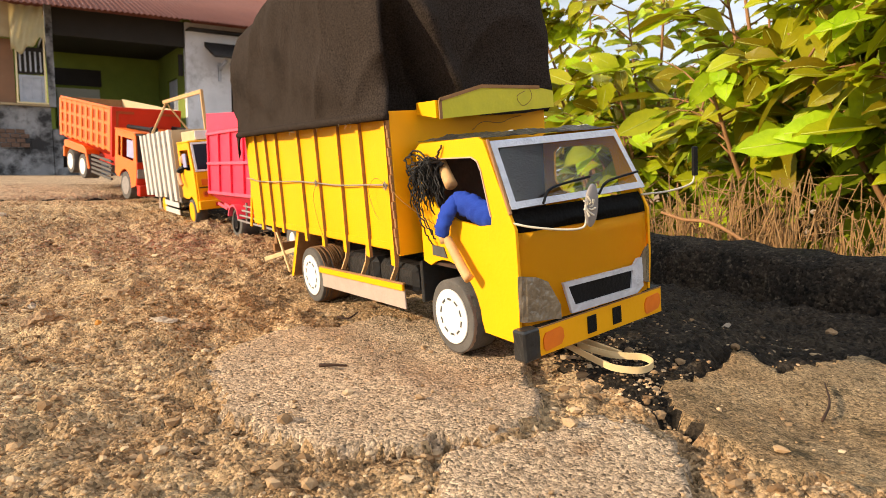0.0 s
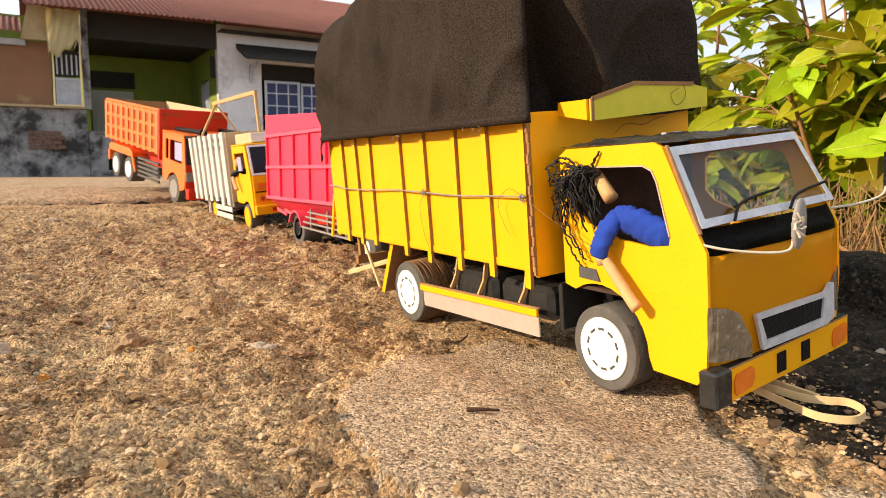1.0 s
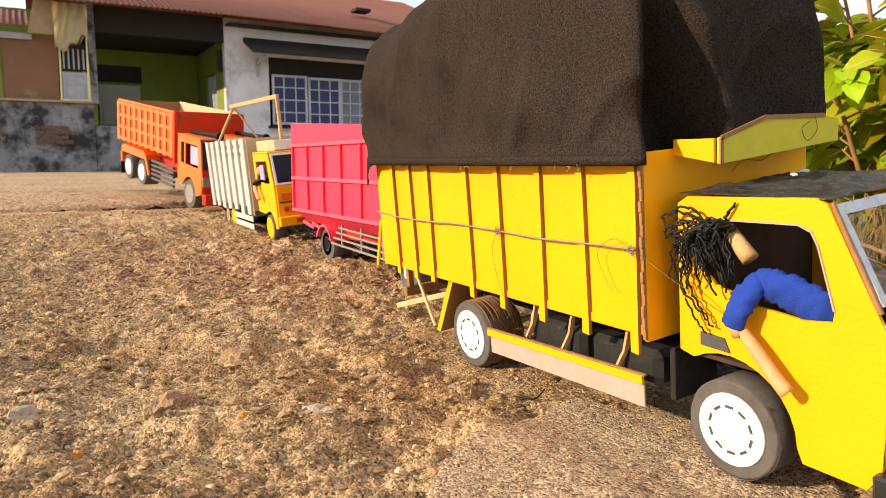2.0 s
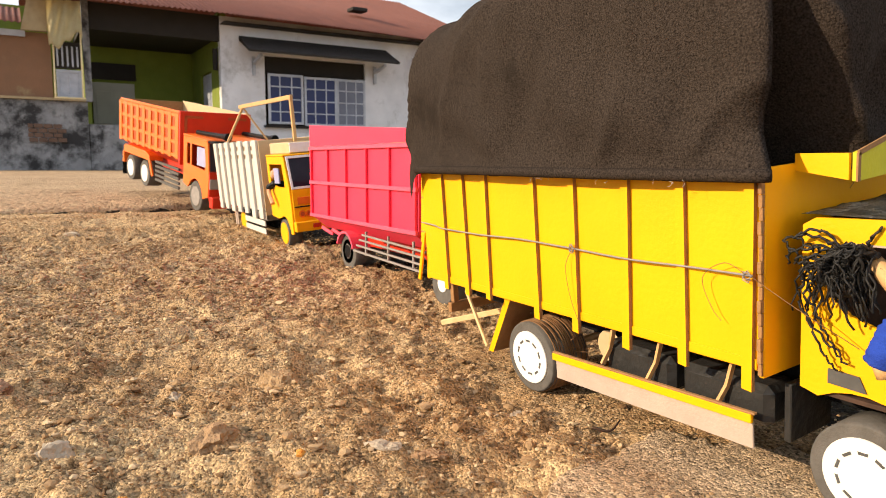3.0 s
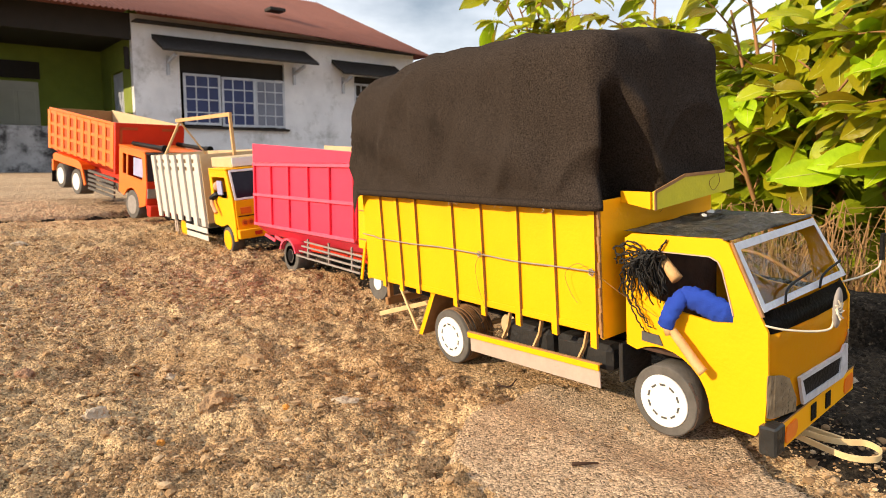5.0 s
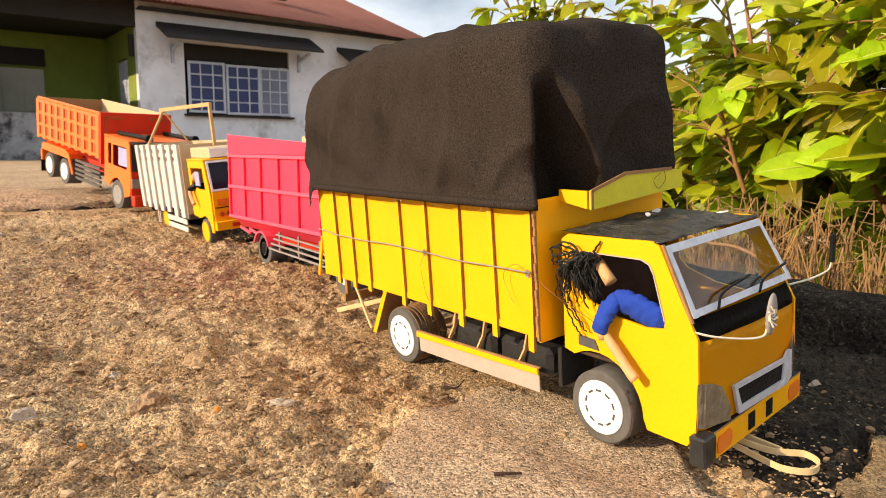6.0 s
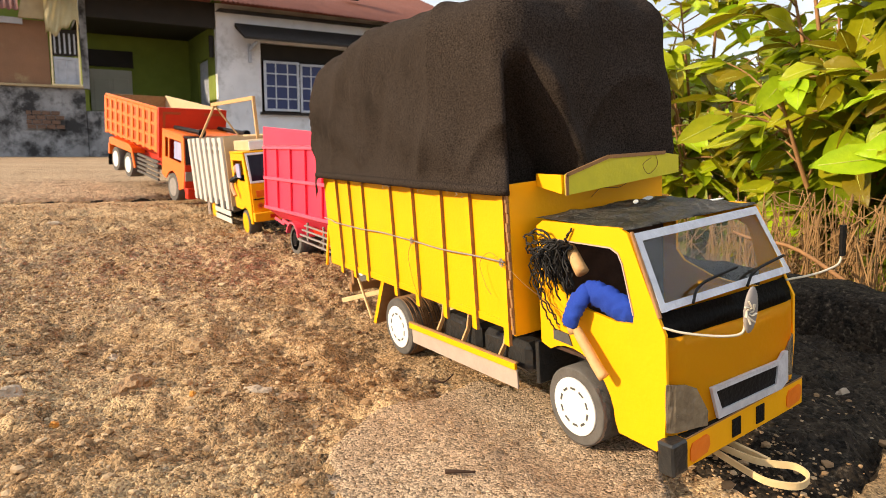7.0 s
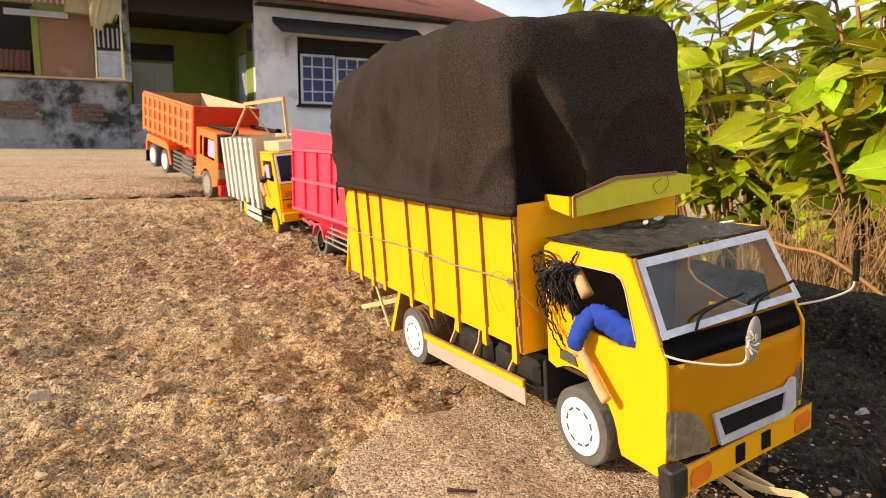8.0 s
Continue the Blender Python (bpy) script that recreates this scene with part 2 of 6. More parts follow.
def strip(bm, p, q, w, t, up=(0, 0, 1), slot=0, bevel=0.0):
    """A flat bar from p to q: w across (along up), t thick."""
    p, q, up = Vector(p), Vector(q), Vector(up)
    d = (q - p).normalized()
    side = d.cross(up).normalized()
    u = side.cross(d).normalized()
    m = Matrix((side, d, u)).transposed().to_4x4()
    m.translation = p
    box(bm, (-t / 2, 0, -w / 2), (t / 2, (q - p).length, w / 2), bevel, slot, m)


def stripped(p, q, w, t, up=(0, 0, 1), bevel=0.0005):
    bm = bmesh.new()
    strip(bm, p, q, w, t, up, 0, bevel)
    return bm


def turned(profile, axis_at, n=28, slot=0, bm=None):
    """A body turned round a line along x through axis_at (y, z): profile of (x, radius)."""
    bm = bm or bmesh.new()
    rings = []
    for x, r in profile:
        rings.append([bm.verts.new((x, axis_at[0] + r * math.cos(2 * math.pi * k / n), axis_at[1] + r * math.sin(2 * math.pi * k / n))) for k in range(n)])
    fs = [bm.faces.new(rings[0]), bm.faces.new(rings[-1][::-1])]
    for a, b in zip(rings, rings[1:]):
        for k in range(n):
            fs.append(bm.faces.new((a[k], b[k], b[(k + 1) % n], a[(k + 1) % n])))
    for f in fs:
        f.material_index = slot
    return bm


def wheel(parent, x_out, x_in, y, z, r, rim_r, rim_mat, tread_mat=None, marks=False, rim_label="", rim_depth=0.0015, hole=False):
    """A card wheel: tyre with a rounded shoulder, a disc on its outer face and, on some, dashes round the disc."""
    s = 1 if x_in > x_out else -1
    c = s * r * 0.06
    bm = turned([(x_out, r * 0.955), (x_out + c * 0.5, r), (x_in - c, r), (x_in, r * 0.92)], (y, z), 40)
    for v in bm.verts:      # hand-cut, not quite round
        k = 1 + 0.012 * noise.noise((v.co.y * 60, v.co.z * 60, y * 9 + x_out * 30))
        v.co.y, v.co.z = y + (v.co.y - y) * k, z + (v.co.z - z) * k
    w = part("wheel", bm, [M_TYRE], parent, "black-painted card wheel", True)
    w.data.polygons.foreach_set("use_smooth", [len(p.vertices) == 4 for p in w.data.polygons])
    if tread_mat:
        bm = bmesh.new()
        rt = random.Random(int(abs(x_out) * 1e4))
        for k in range(26):
            xx = x_out + c * 2.2 + (x_in - x_out - 3.2 * c) * k / 25
            tilt, ph, rr = rt.uniform(-0.004, 0.004), rt.uniform(0, 6.28), r * rt.uniform(1.0, 1.025)
            tube(bm, [(xx + tilt * math.sin(a + ph), y + rr * math.cos(a), z + rr * math.sin(a)) for a in [2 * math.pi * q / 30 for q in range(31)]], 0.0009, 4)
        part("tread", bm, tread_mat, w, "twine-wrapped tread", True)
    d = s * rim_depth
    if hole:
        part("rim", turned([(x_out - d, rim_r), (x_out - d, rim_r * 0.62), (x_out + 2 * d, rim_r * 0.6), (x_out + 2 * d, rim_r)], (y, z), 24, 0), rim_mat, w, rim_label)
        part("hub", turned([(x_out - 1.5 * d, rim_r * 0.58), (x_out - d, rim_r * 0.58)], (y, z), 20), M_BLACK, w)
    else:
        rim = part("rim", turned([(x_out - d, rim_r * 0.985), (x_out - d * 0.6, rim_r), (x_out + d, rim_r)], (y, z), 36), rim_mat, w, rim_label)
        if marks:
            bm = bmesh.new()
            for k in range(10):
                a0 = 2 * math.pi * (k + 0.15) / 10
                a1 = a0 + 0.36
                vs = []
                for rr, aa in ((0.61, a0), (0.61, a1), (0.685, a1), (0.685, a0)):
                    vs.append(bm.verts.new((x_out - d * 1.25, y + rim_r * rr * math.cos(aa), z + rim_r * rr * math.sin(aa))))
                f = bm.faces.new(vs)
                ex = bmesh.ops.extrude_face_region(bm, geom=[f])
                bmesh.ops.translate(bm, vec=(d * 0.5, 0, 0), verts=[v for v in ex["geom"] if isinstance(v, bmesh.types.BMVert)])
            part("dash_ring", bm, M_DASH, rim)
    return w


# ---- ground ----
def smooth(a, b, t):
    t = max(0.0, min(1.0, (t - a) / (b - a)))
    return t * t * (3 - 2 * t)


def ramp_of(t, pts):
    for (t0, v0), (t1, v1) in zip(pts, pts[1:]):
        if t < t1:
            return v0 + (v1 - v0) * max(0.0, (t - t0) / (t1 - t0))
    return pts[-1][1]


def inside(x, y, poly):
    hit = False
    for i in range(len(poly)):
        (x0, y0), (x1, y1) = poly[i], poly[i - 1]
        if (y0 > y) != (y1 > y) and x < (x1 - x0) * (y - y0) / (y1 - y0) + x0:
            hit = not hit
    return hit


PATCH_A = [(-0.352, 0.006), (-0.362, -0.08), (-0.335, -0.150), (-0.295, -0.188), (-0.246, -0.196), (-0.206, -0.208), (-0.160, -0.198), (-0.122, -0.155), (-0.090, -0.100), (-0.045, -0.05), (-0.02, 0.10),
           (-0.10, 0.19), (-0.247, 0.155), (-0.324, 0.091)]
PATCH_B = [(-0.32, -0.30), (-0.262, -0.218), (-0.202, -0.222), (-0.128, -0.212), (-0.112, -0.237), (-0.108, -0.283), (-0.135, -0.312), (-0.165, -0.335), (-0.24, -0.44), (-0.36, -0.46)]
PATCH_C = [(-0.022, -0.196), (0.06, -0.190), (0.125, -0.170), (0.130, -0.225), (0.2, -0.215), (0.30, -0.20), (0.42, -0.30), (0.2, -0.50), (-0.02, -0.45), (-0.098, -0.345), (-0.078, -0.267)]
STEP_Y = 2.60


def step_line(x):
    return STEP_Y + 0.05 * math.sin(1.7 * x + 0.4) + 0.025 * math.sin(6.1 * x)


def ground_level(x, y):
    """The ground without its roughness."""
    z = ramp_of(y, [(-50, -0.02), (-0.6, -0.02), (-0.15, -0.004), (0.6, 0.0), (1.15, 0.014), (1.7, 0.03), (2.3, 0.055), (2.58, 0.060), (2.75, 0.078), (3.1, 0.098), (6, 0.085), (13, 0.045), (200, 0.04)])
    z += 0.014 * smooth(step_line(x) - 0.006, step_line(x) + 0.006, y) - 0.045 * math.exp(-((y - step_line(x) + 0.012) / 0.024) ** 2) * (1 - smooth(0.05, 0.25, x))
    w = smooth(-0.22, -0.12, x) * (1 - smooth(0.14, 0.3, x)) * smooth(-0.2, -0.1, y) * (1 - smooth(0.5, 0.7, y))
    z += w * 0.09 * (x + 0.012)
    z -= 0.024 * smooth(0.12, 0.4, x) * (1 - smooth(0.8, 1.6, y))
    z -= 0.016 * (1 - smooth(-0.33, -0.13, y)) * smooth(-0.1, 0.05, x)
    z -= 0.55 * smooth(0.66, 1.0, x) * (1 - smooth(8, 11, y))
    return z


def patch_of(x, y):
    j = 0.012 * noise.noise((x * 30, y * 30, 0)) + 0.008 * noise.noise((x * 75, y * 75, 3))
    for i, poly in enumerate((PATCH_A, PATCH_B, PATCH_C)):
        if inside(x + j, y + 0.9 * j, poly):
            return i + 1
    return 0


def ground_height(x, y, fine=True):
    z = ground_level(x, y)
    if not fine:
        return z
    p = patch_of(x, y)
    near = 1 - smooth(3.0, 7.0, y)
    v = Vector((x, y, 0))
    big = noise.fractal(v * 5, 0.9, 2.0, 4)
    lump = noise.noise(v * 34)
    rough = 0.012 * big + 0.012 * max(0.0, noise.noise(v * 17)) + 0.0062 * lump * abs(lump) * 3 + 0.0062 * noise.fractal(v * 75, 0.5, 2.1, 2)
    rough -= 0.007 * smooth(0.12, 0.4, noise.noise(v * 9 + Vector((7, 3, 0))))
    rough *= near * (1 - 0.6 * smooth(1.9, 2.5, y)) if y < step_line(x) else 0.18 * near + 0.04
    if p:
        z += 0.005 + 0.0022 * noise.fractal(v * 90, 0.5, 2.1, 2) + 0.003 * noise.noise(v * 7)
    else:
        under = smooth(-0.16, -0.10, x) * (1 - smooth(0.12, 0.2, x)) * (1 - smooth(0.5, 0.6, y)) * smooth(-0.2, -0.05, y)
        z += rough * (1 - 0.7 * under) - 0.003
        if -0.42 < x < 0.45 and -0.52 < y < 0.1 and (patch_of(x + 0.008, y) or patch_of(x - 0.008, y) or patch_of(x, y + 0.008) or patch_of(x, y - 0.008)):
            z -= 0.004
    return z


def axis_steps(spans):
    out = []
    for a, b, n in spans:
        out += [a + (b - a) * k / n for k in range(n)]
    return out + [spans[-1][1]]


gx = axis_steps([(-120, -20, 6), (-20, -4, 10), (-4, -1.6, 24), (-1.6, -0.75, 50), (-0.75, 0.35, 190), (0.35, 0.72, 34), (0.72, 1.2, 12), (1.2, 4, 14), (4, 20, 10), (20, 120, 6)])
gy = axis_steps([(-80, -8, 6), (-8, -1.2, 10), (-1.2, -0.45, 20), (-0.45, 0.75, 210), (0.75, 1.6, 85), (1.6, 2.5, 62), (2.5, 2.74, 60), (2.74, 2.9, 12), (2.9, 5, 50), (5, 14, 40), (14, 40, 8), (40, 300, 6)])
g_verts = [(x, y, ground_height(x, y)) for y in gy for x in gx]
nx = len(gx)
g_faces, g_slots = [], []
for j in range(len(gy) - 1):
    for i in range(nx - 1):
        g_faces.append((j * nx + i, j * nx + i + 1, (j + 1) * nx + i + 1, (j + 1) * nx + i))
        cx_, cy_ = (gx[i] + gx[i + 1]) / 2, (gy[j] + gy[j + 1]) / 2
        slot = 0
        if -0.5 < cx_ < 0.45 and -0.55 < cy_ < 0.3 and patch_of(cx_, cy_):
            slot = 4 if patch_of(cx_, cy_) == 3 else 1
        # joint strip coloured dark for both its soil and its shade
        elif abs(cy_ - step_line(cx_) + 0.012) < 0.022 + 0.012 * noise.noise((cx_ * 12, 3, 0)) and cx_ < 0.2:
            slot = 3
        elif cy_ > step_line(cx_) + 0.015:
            slot = 2
        # right of the truck: moss and damp, with the shade put into the colour
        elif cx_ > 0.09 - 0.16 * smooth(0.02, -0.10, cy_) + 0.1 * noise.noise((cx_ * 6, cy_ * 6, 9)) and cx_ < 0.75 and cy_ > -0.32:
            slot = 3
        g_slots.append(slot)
def earth(name, colors, scales, speck, bump_grain, bump_lump, grain=220.0, lump=55.0):
    """Earth or worn concrete: three tones by broad, middle and fine noise, dark specks, and a relief of grains and lumps."""
    m = bpy.data.materials.new(name)
    m.use_nodes = True
    n, l = m.node_tree.nodes, m.node_tree.links
    n.clear()
    out = n.new("ShaderNodeOutputMaterial")
    b = n.new("ShaderNodeBsdfPrincipled")
    b.inputs["Roughness"].default_value = 0.95
    b.inputs["Specular IOR Level"].default_value = 0.15
    co = n.new("ShaderNodeTexCoord")

    def fac(scale, lo, hi, detail=6, rough=0.65):
        t = n.new("ShaderNodeTexNoise")
        t.inputs["Scale"].default_value = scale
        t.inputs["Detail"].default_value = detail
        t.inputs["Roughness"].default_value = rough
        l.new(co.outputs["Object"], t.inputs["Vector"])
        r = n.new("ShaderNodeMapRange")
        r.inputs["From Min"].default_value = lo
        r.inputs["From Max"].default_value = hi
        l.new(t.outputs["Fac"], r.inputs["Value"])
        return r.outputs["Result"], t.outputs["Fac"]

    def mix(f, a, c):
        x = n.new("ShaderNodeMixRGB")
        l.new(f, x.inputs["Fac"])
        if isinstance(a, tuple):
            x.inputs["Color1"].default_value = (*a, 1)
        else:
            l.new(a, x.inputs["Color1"])
        x.inputs["Color2"].default_value = (*c, 1)
        return x.outputs["Color"]
    c = mix(fac(scales[0], 0.42, 0.6)[0], colors[0], colors[1])
    c = mix(fac(scales[1], 0.555, 0.635, 9, 0.74)[0], c, colors[2])
    c = mix(fac(scales[2], 0.55, 0.70)[0], c, colors[3])
    vo = n.new("ShaderNodeTexVoronoi")
    vo.inputs["Scale"].default_value = grain
    l.new(co.outputs["Object"], vo.inputs["Vector"])
    sp = n.new("ShaderNodeMixRGB")
    sp.blend_type = "OVERLAY"
    sp.inputs["Fac"].default_value = speck
    l.new(c, sp.inputs["Color1"])
    bw = n.new("ShaderNodeRGBToBW")
    l.new(vo.outputs["Color"], bw.inputs["Color"])
    l.new(bw.outputs["Val"], sp.inputs["Color2"])
    l.new(sp.outputs["Color"], b.inputs["Base Color"])
    b1 = n.new("ShaderNodeBump")
    b1.inputs["Strength"].default_value = bump_lump
    b1.inputs["Distance"].default_value = 0.55 / lump
    l.new(fac(lump, 0.3, 0.7, 8, 0.7)[1], b1.inputs["Height"])
    b2 = n.new("ShaderNodeBump")
    b2.invert = True
    b2.inputs["Strength"].default_value = bump_grain
    b2.inputs["Distance"].default_value = 0.75 / grain
    l.new(vo.outputs["Distance"], b2.inputs["Height"])
    l.new(b1.outputs["Normal"], b2.inputs["Normal"])
    l.new(b2.outputs["Normal"], b.inputs["Normal"])
    l.new(b.outputs["BSDF"], out.inputs["Surface"])
    return m


M_DIRT = earth("dry_dirt", ((0.37, 0.23, 0.115), (0.53, 0.37, 0.205), (0.13, 0.072, 0.034), (0.55, 0.41, 0.26)), (4.5, 12, 130), 0.75, 1.0, 1.0, 420, 75)
M_SLAB = earth("worn_concrete", ((0.40, 0.29, 0.19), (0.47, 0.35, 0.235), (0.28, 0.185, 0.11), (0.16, 0.105, 0.06)), (9, 26, 330), 0.85, 0.9, 0.9, 480, 170)
M_YARD = earth("yard_concrete", ((0.40, 0.27, 0.165), (0.46, 0.33, 0.205), (0.20, 0.125, 0.07), (0.47, 0.35, 0.22)), (0.9, 4, 20), 0.4, 0.6, 0.8, 90, 14)
# moss and damp darkened further by shade put into the colour
M_MOSSSHADE = earth("damp_mossy_shaded_ground", ((0.024, 0.019, 0.014), (0.045, 0.033, 0.022), (0.011, 0.009, 0.007), (0.13, 0.10, 0.07)), (12, 40, 130), 0.8, 1.0, 1.0, 200, 60)
g_me = bpy.data.meshes.new("ground")
g_me.from_pydata(g_verts, [], g_faces)
M_DAMPSLAB = earth("mossy_concrete", ((0.22, 0.145, 0.075), (0.30, 0.21, 0.115), (0.10, 0.07, 0.035), (0.07, 0.05, 0.028)), (9, 26, 330), 0.75, 0.8, 0.6, 480, 130)
for m in (M_DIRT, M_SLAB, M_YARD, M_MOSSSHADE, M_DAMPSLAB):
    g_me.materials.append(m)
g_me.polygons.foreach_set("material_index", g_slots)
g_me.polygons.foreach_set("use_smooth", [True] * len(g_faces))
ground = tagged(new("ground", g_me), "rough dry brown dirt yard with worn concrete patches", "ground", kind="structure")

# low mossy kerb along the yard's edge
bm = bmesh.new()
rows_ = []
for k in range(361):
    y = -1.2 + k * 0.015
    w = 0.008 * noise.noise((y * 3, 1, 0))
    base = ground_level(0.6, y)
    row = []
    for (x, z) in ((0.545, -0.05), (0.553, 0.02), (0.562, 0.052), (0.585, 0.066), (0.64, 0.068), (0.672, 0.058), (0.685, 0.02), (0.69, -0.3)):
        d = 0.009 * noise.fractal((x * 12, y * 12, z * 12), 0.8, 2, 3)
        row.append(bm.verts.new((x + w + d, y, base + 0.024 * (1 - smooth(0.8, 1.6, y)) + z - 0.012 + d * 0.8)))
    rows_.append(row)
for a, b in zip(rows_, rows_[1:]):
    for k in range(len(a) - 1):
        bm.faces.new((a[k], a[k + 1], b[k + 1], b[k]))
bm.faces.new(rows_[0])
bm.faces.new(rows_[-1][::-1])
tagged(part("kerb", bm, M_MOSSSHADE, smooth=True), "low dark mossy concrete kerb at the yard's edge", "kerb", kind="structure")


# ---- house ----
M_WALLGREY = material("grey_render", (0.72, 0.73, 0.77), 0.9, (0.52, 0.53, 0.57), 1.9, 0.8, 0.3, 40, stains=(0.36, 0.365, 0.38), stain_scale=1.3, stain_at=0.55)
M_WALLLOW = material("stained_render", (0.34, 0.35, 0.37), 0.95, (0.13, 0.132, 0.14), 2.6, 0.9, 0.4, 40, stains=(0.03, 0.03, 0.032), stain_scale=1.9, stain_at=0.47)
M_GREEN = material("green_wall_paint", (0.19, 0.24, 0.035), 0.85, (0.14, 0.18, 0.025), 3, 0.8, 0.15, 40)
M_ROOF = material("rusty_red_roofing", (0.20, 0.072, 0.05), 0.75, (0.14, 0.052, 0.038), 2.5, 0.9, 0.3, 30, stains=(0.10, 0.045, 0.036), stain_scale=1.2, stain_at=0.6)
M_AWNING = material("dark_awning", (0.028, 0.022, 0.020), 0.9, (0.014, 0.012, 0.011), 3, 0.9, 0.3, 40)
M_FRAME = material("grey_window_paint", (0.50, 0.53, 0.60), 0.6, (0.28, 0.31, 0.37), 5, 0.8, 0.1, 60)
M_PANE = material("blue_pane", (0.02, 0.035, 0.13), 0.5, (0.012, 0.02, 0.07), 2, 0.8, 0.02, 10)
M_PALEPANE = material("pale_pane", (0.17, 0.19, 0.25), 0.4, (0.09, 0.10, 0.15), 2, 0.8, 0.02, 10)
# near-black for dark wood parts and for shade inside porch and rooms
M_WOODSHADE = material("dark_wood_and_shade", (0.020, 0.016, 0.013), 0.8, (0.012, 0.010, 0.008), 4, 0.8, 0.2, 60)
M_BROWNWALL = material("brown_stained_panel", (0.24, 0.125, 0.07), 0.85, (0.17, 0.095, 0.055), 2.2, 0.9, 0.2, 40, stains=(0.30, 0.24, 0.13), stain_scale=1.5, stain_at=0.58)
M_DOOR = material("pale_door", (0.42, 0.42, 0.36), 0.7, (0.35, 0.35, 0.3), 3, 0.8, 0.1, 40)
M_CLOTH = material("pale_cloth", (0.70, 0.62, 0.38), 0.9, (0.6, 0.5, 0.28), 5, 0.8, 0.3, 80, stains=(0.32, 0.27, 0.14), stain_scale=3, stain_at=0.6)
M_BAMBOO = material("weathered_board", (0.40, 0.32, 0.19), 0.85, (0.28, 0.21, 0.12), 6, 0.8, 0.3, 60)
HZ = 0.03
house = empty("house", pose(0, 0, 0), "grey rendered house with rusty red corrugated roof", "house")


def slab(name, lo, hi, mat, parent=house, label="", bevel=0.0):
    return part(name, boxed(lo, hi, bevel), mat, parent, label)


# front wall with two window openings
bm = bmesh.new()
pierced(bm, [(3.2, -0.3), (10.35, -0.3), (10.35, 3.3), (3.2, 3.3)],
        [[(4.15, 1.05), (6.58, 1.05), (6.58, 2.56), (4.15, 2.56)], [(8.5, 0.92), (9.4, 0.92), (9.4, 2.46), (8.5, 2.46)]], "y", 15.0, 15.18)
part("wall", bm, M_WALLGREY, house, "grey weathered front wall")
slab("wall", (10.17, 15.19, -0.3), (10.35, 23, 3.3), M_WALLGREY)
bm = bmesh.new()
pierced(bm, [(15.19, -0.3), (17.8, -0.3), (17.8, 3.4), (15.19, 3.4)], [[(15.85, 1.0), (16.9, 1.0), (16.9, 2.25), (15.85, 2.25)]], "x", 3.2, 3.38)
part("wall", bm, M_GREEN, house, "green porch side wall")
slab("wall", (-3.0, 17.81, -0.3), (3.38, 18.0, 3.6), M_GREEN, label="green porch back wall")
slab("wall", (3.4, 22.8, -0.3), (10.15, 23.0, 3.3), M_WALLGREY)
# ceiling and beam made near-black to carry the porch's shade
slab("porch_shade_ceiling", (0.62, 15.2, 2.86), (3.19, 17.8, 2.95), M_WOODSHADE)
slab("porch_shade_beam", (0.73, 15.02, 2.78), (3.19, 15.19, 3.3), M_WOODSHADE)
# partition added to darken the porch and bound its sun patch
slab("wall", (0.60, 15.17, -0.3), (0.70, 17.8, 2.3), M_GREEN)


def corrugated(x0, x1, low, high, xa, xb, pitch=0.10, amp=0.014, sag=0.0, drop=0.0):
    """A roof sheet from the eave (y, z) to the ridge (y, z), narrowing from x0..x1 to xa..xb."""
    bm = bmesh.new()
    n = int((x1 - x0) / pitch) * 6
    top, bot = [], []
    for k in range(n + 1):
        t = k / n
        a = amp * math.cos(2 * math.pi * k / 6)
        pl = Vector((x0 + (x1 - x0) * t, low[0] + 0.02 * noise.noise((t * 40, 0, 0)), low[1] + a + sag * (4 * t * (1 - t)) - drop * t))
        ph = Vector((xa + (xb - xa) * t, high[0], high[1] + a))
        top.append([bm.verts.new(pl.lerp(ph, s)) for s in (0, 0.5, 1)])
        bot.append([bm.verts.new(pl.lerp(ph, s) - Vector((0, 0, 0.012))) for s in (0, 1)])
    for k in range(n):
        for s in (0, 1):
            bm.faces.new((top[k][s], top[k + 1][s], top[k + 1][s + 1], top[k][s + 1]))
        bm.faces.new((bot[k][0], bot[k][1], bot[k + 1][1], bot[k + 1][0]))
        bm.faces.new((top[k][0], bot[k][0], bot[k + 1][0], top[k + 1][0]))
    return bm


roof = part("roof", corrugated(-0.35, 10.45, (14.25, 3.16), (19.0, 5.1), -0.35, 9.6, sag=0.12, drop=0.14), M_ROOF, house, "rusty red corrugated roof", True)
bm = bmesh.new()
f = [bm.verts.new(v) for v in ((10.45, 14.25, 3.02), (10.9, 23.6, 3.28), (9.6, 19, 5.1))]
bm.faces.new(f)
f = [bm.verts.new(v) for v in ((-0.35, 23.6, 3.28), (10.9, 23.6, 3.28), (9.6, 19, 5.1), (-0.35, 19, 5.1))]
bm.faces.new(f)
bmesh.ops.solidify(bm, geom=bm.faces[:], thickness=0.03)
part("rear_slope", bm, M_ROOF, roof)
slab("soffit", (3.21, 14.62, 3.12), (10.3, 14.99, 3.14), M_AWNING)
bm = boxed((6.55, 15.6, 3.92), (6.95, 15.95, 4.0), 0.01)
part("roof_patch", bm, M_WOODSHADE, roof, "dark lifted roof sheet")


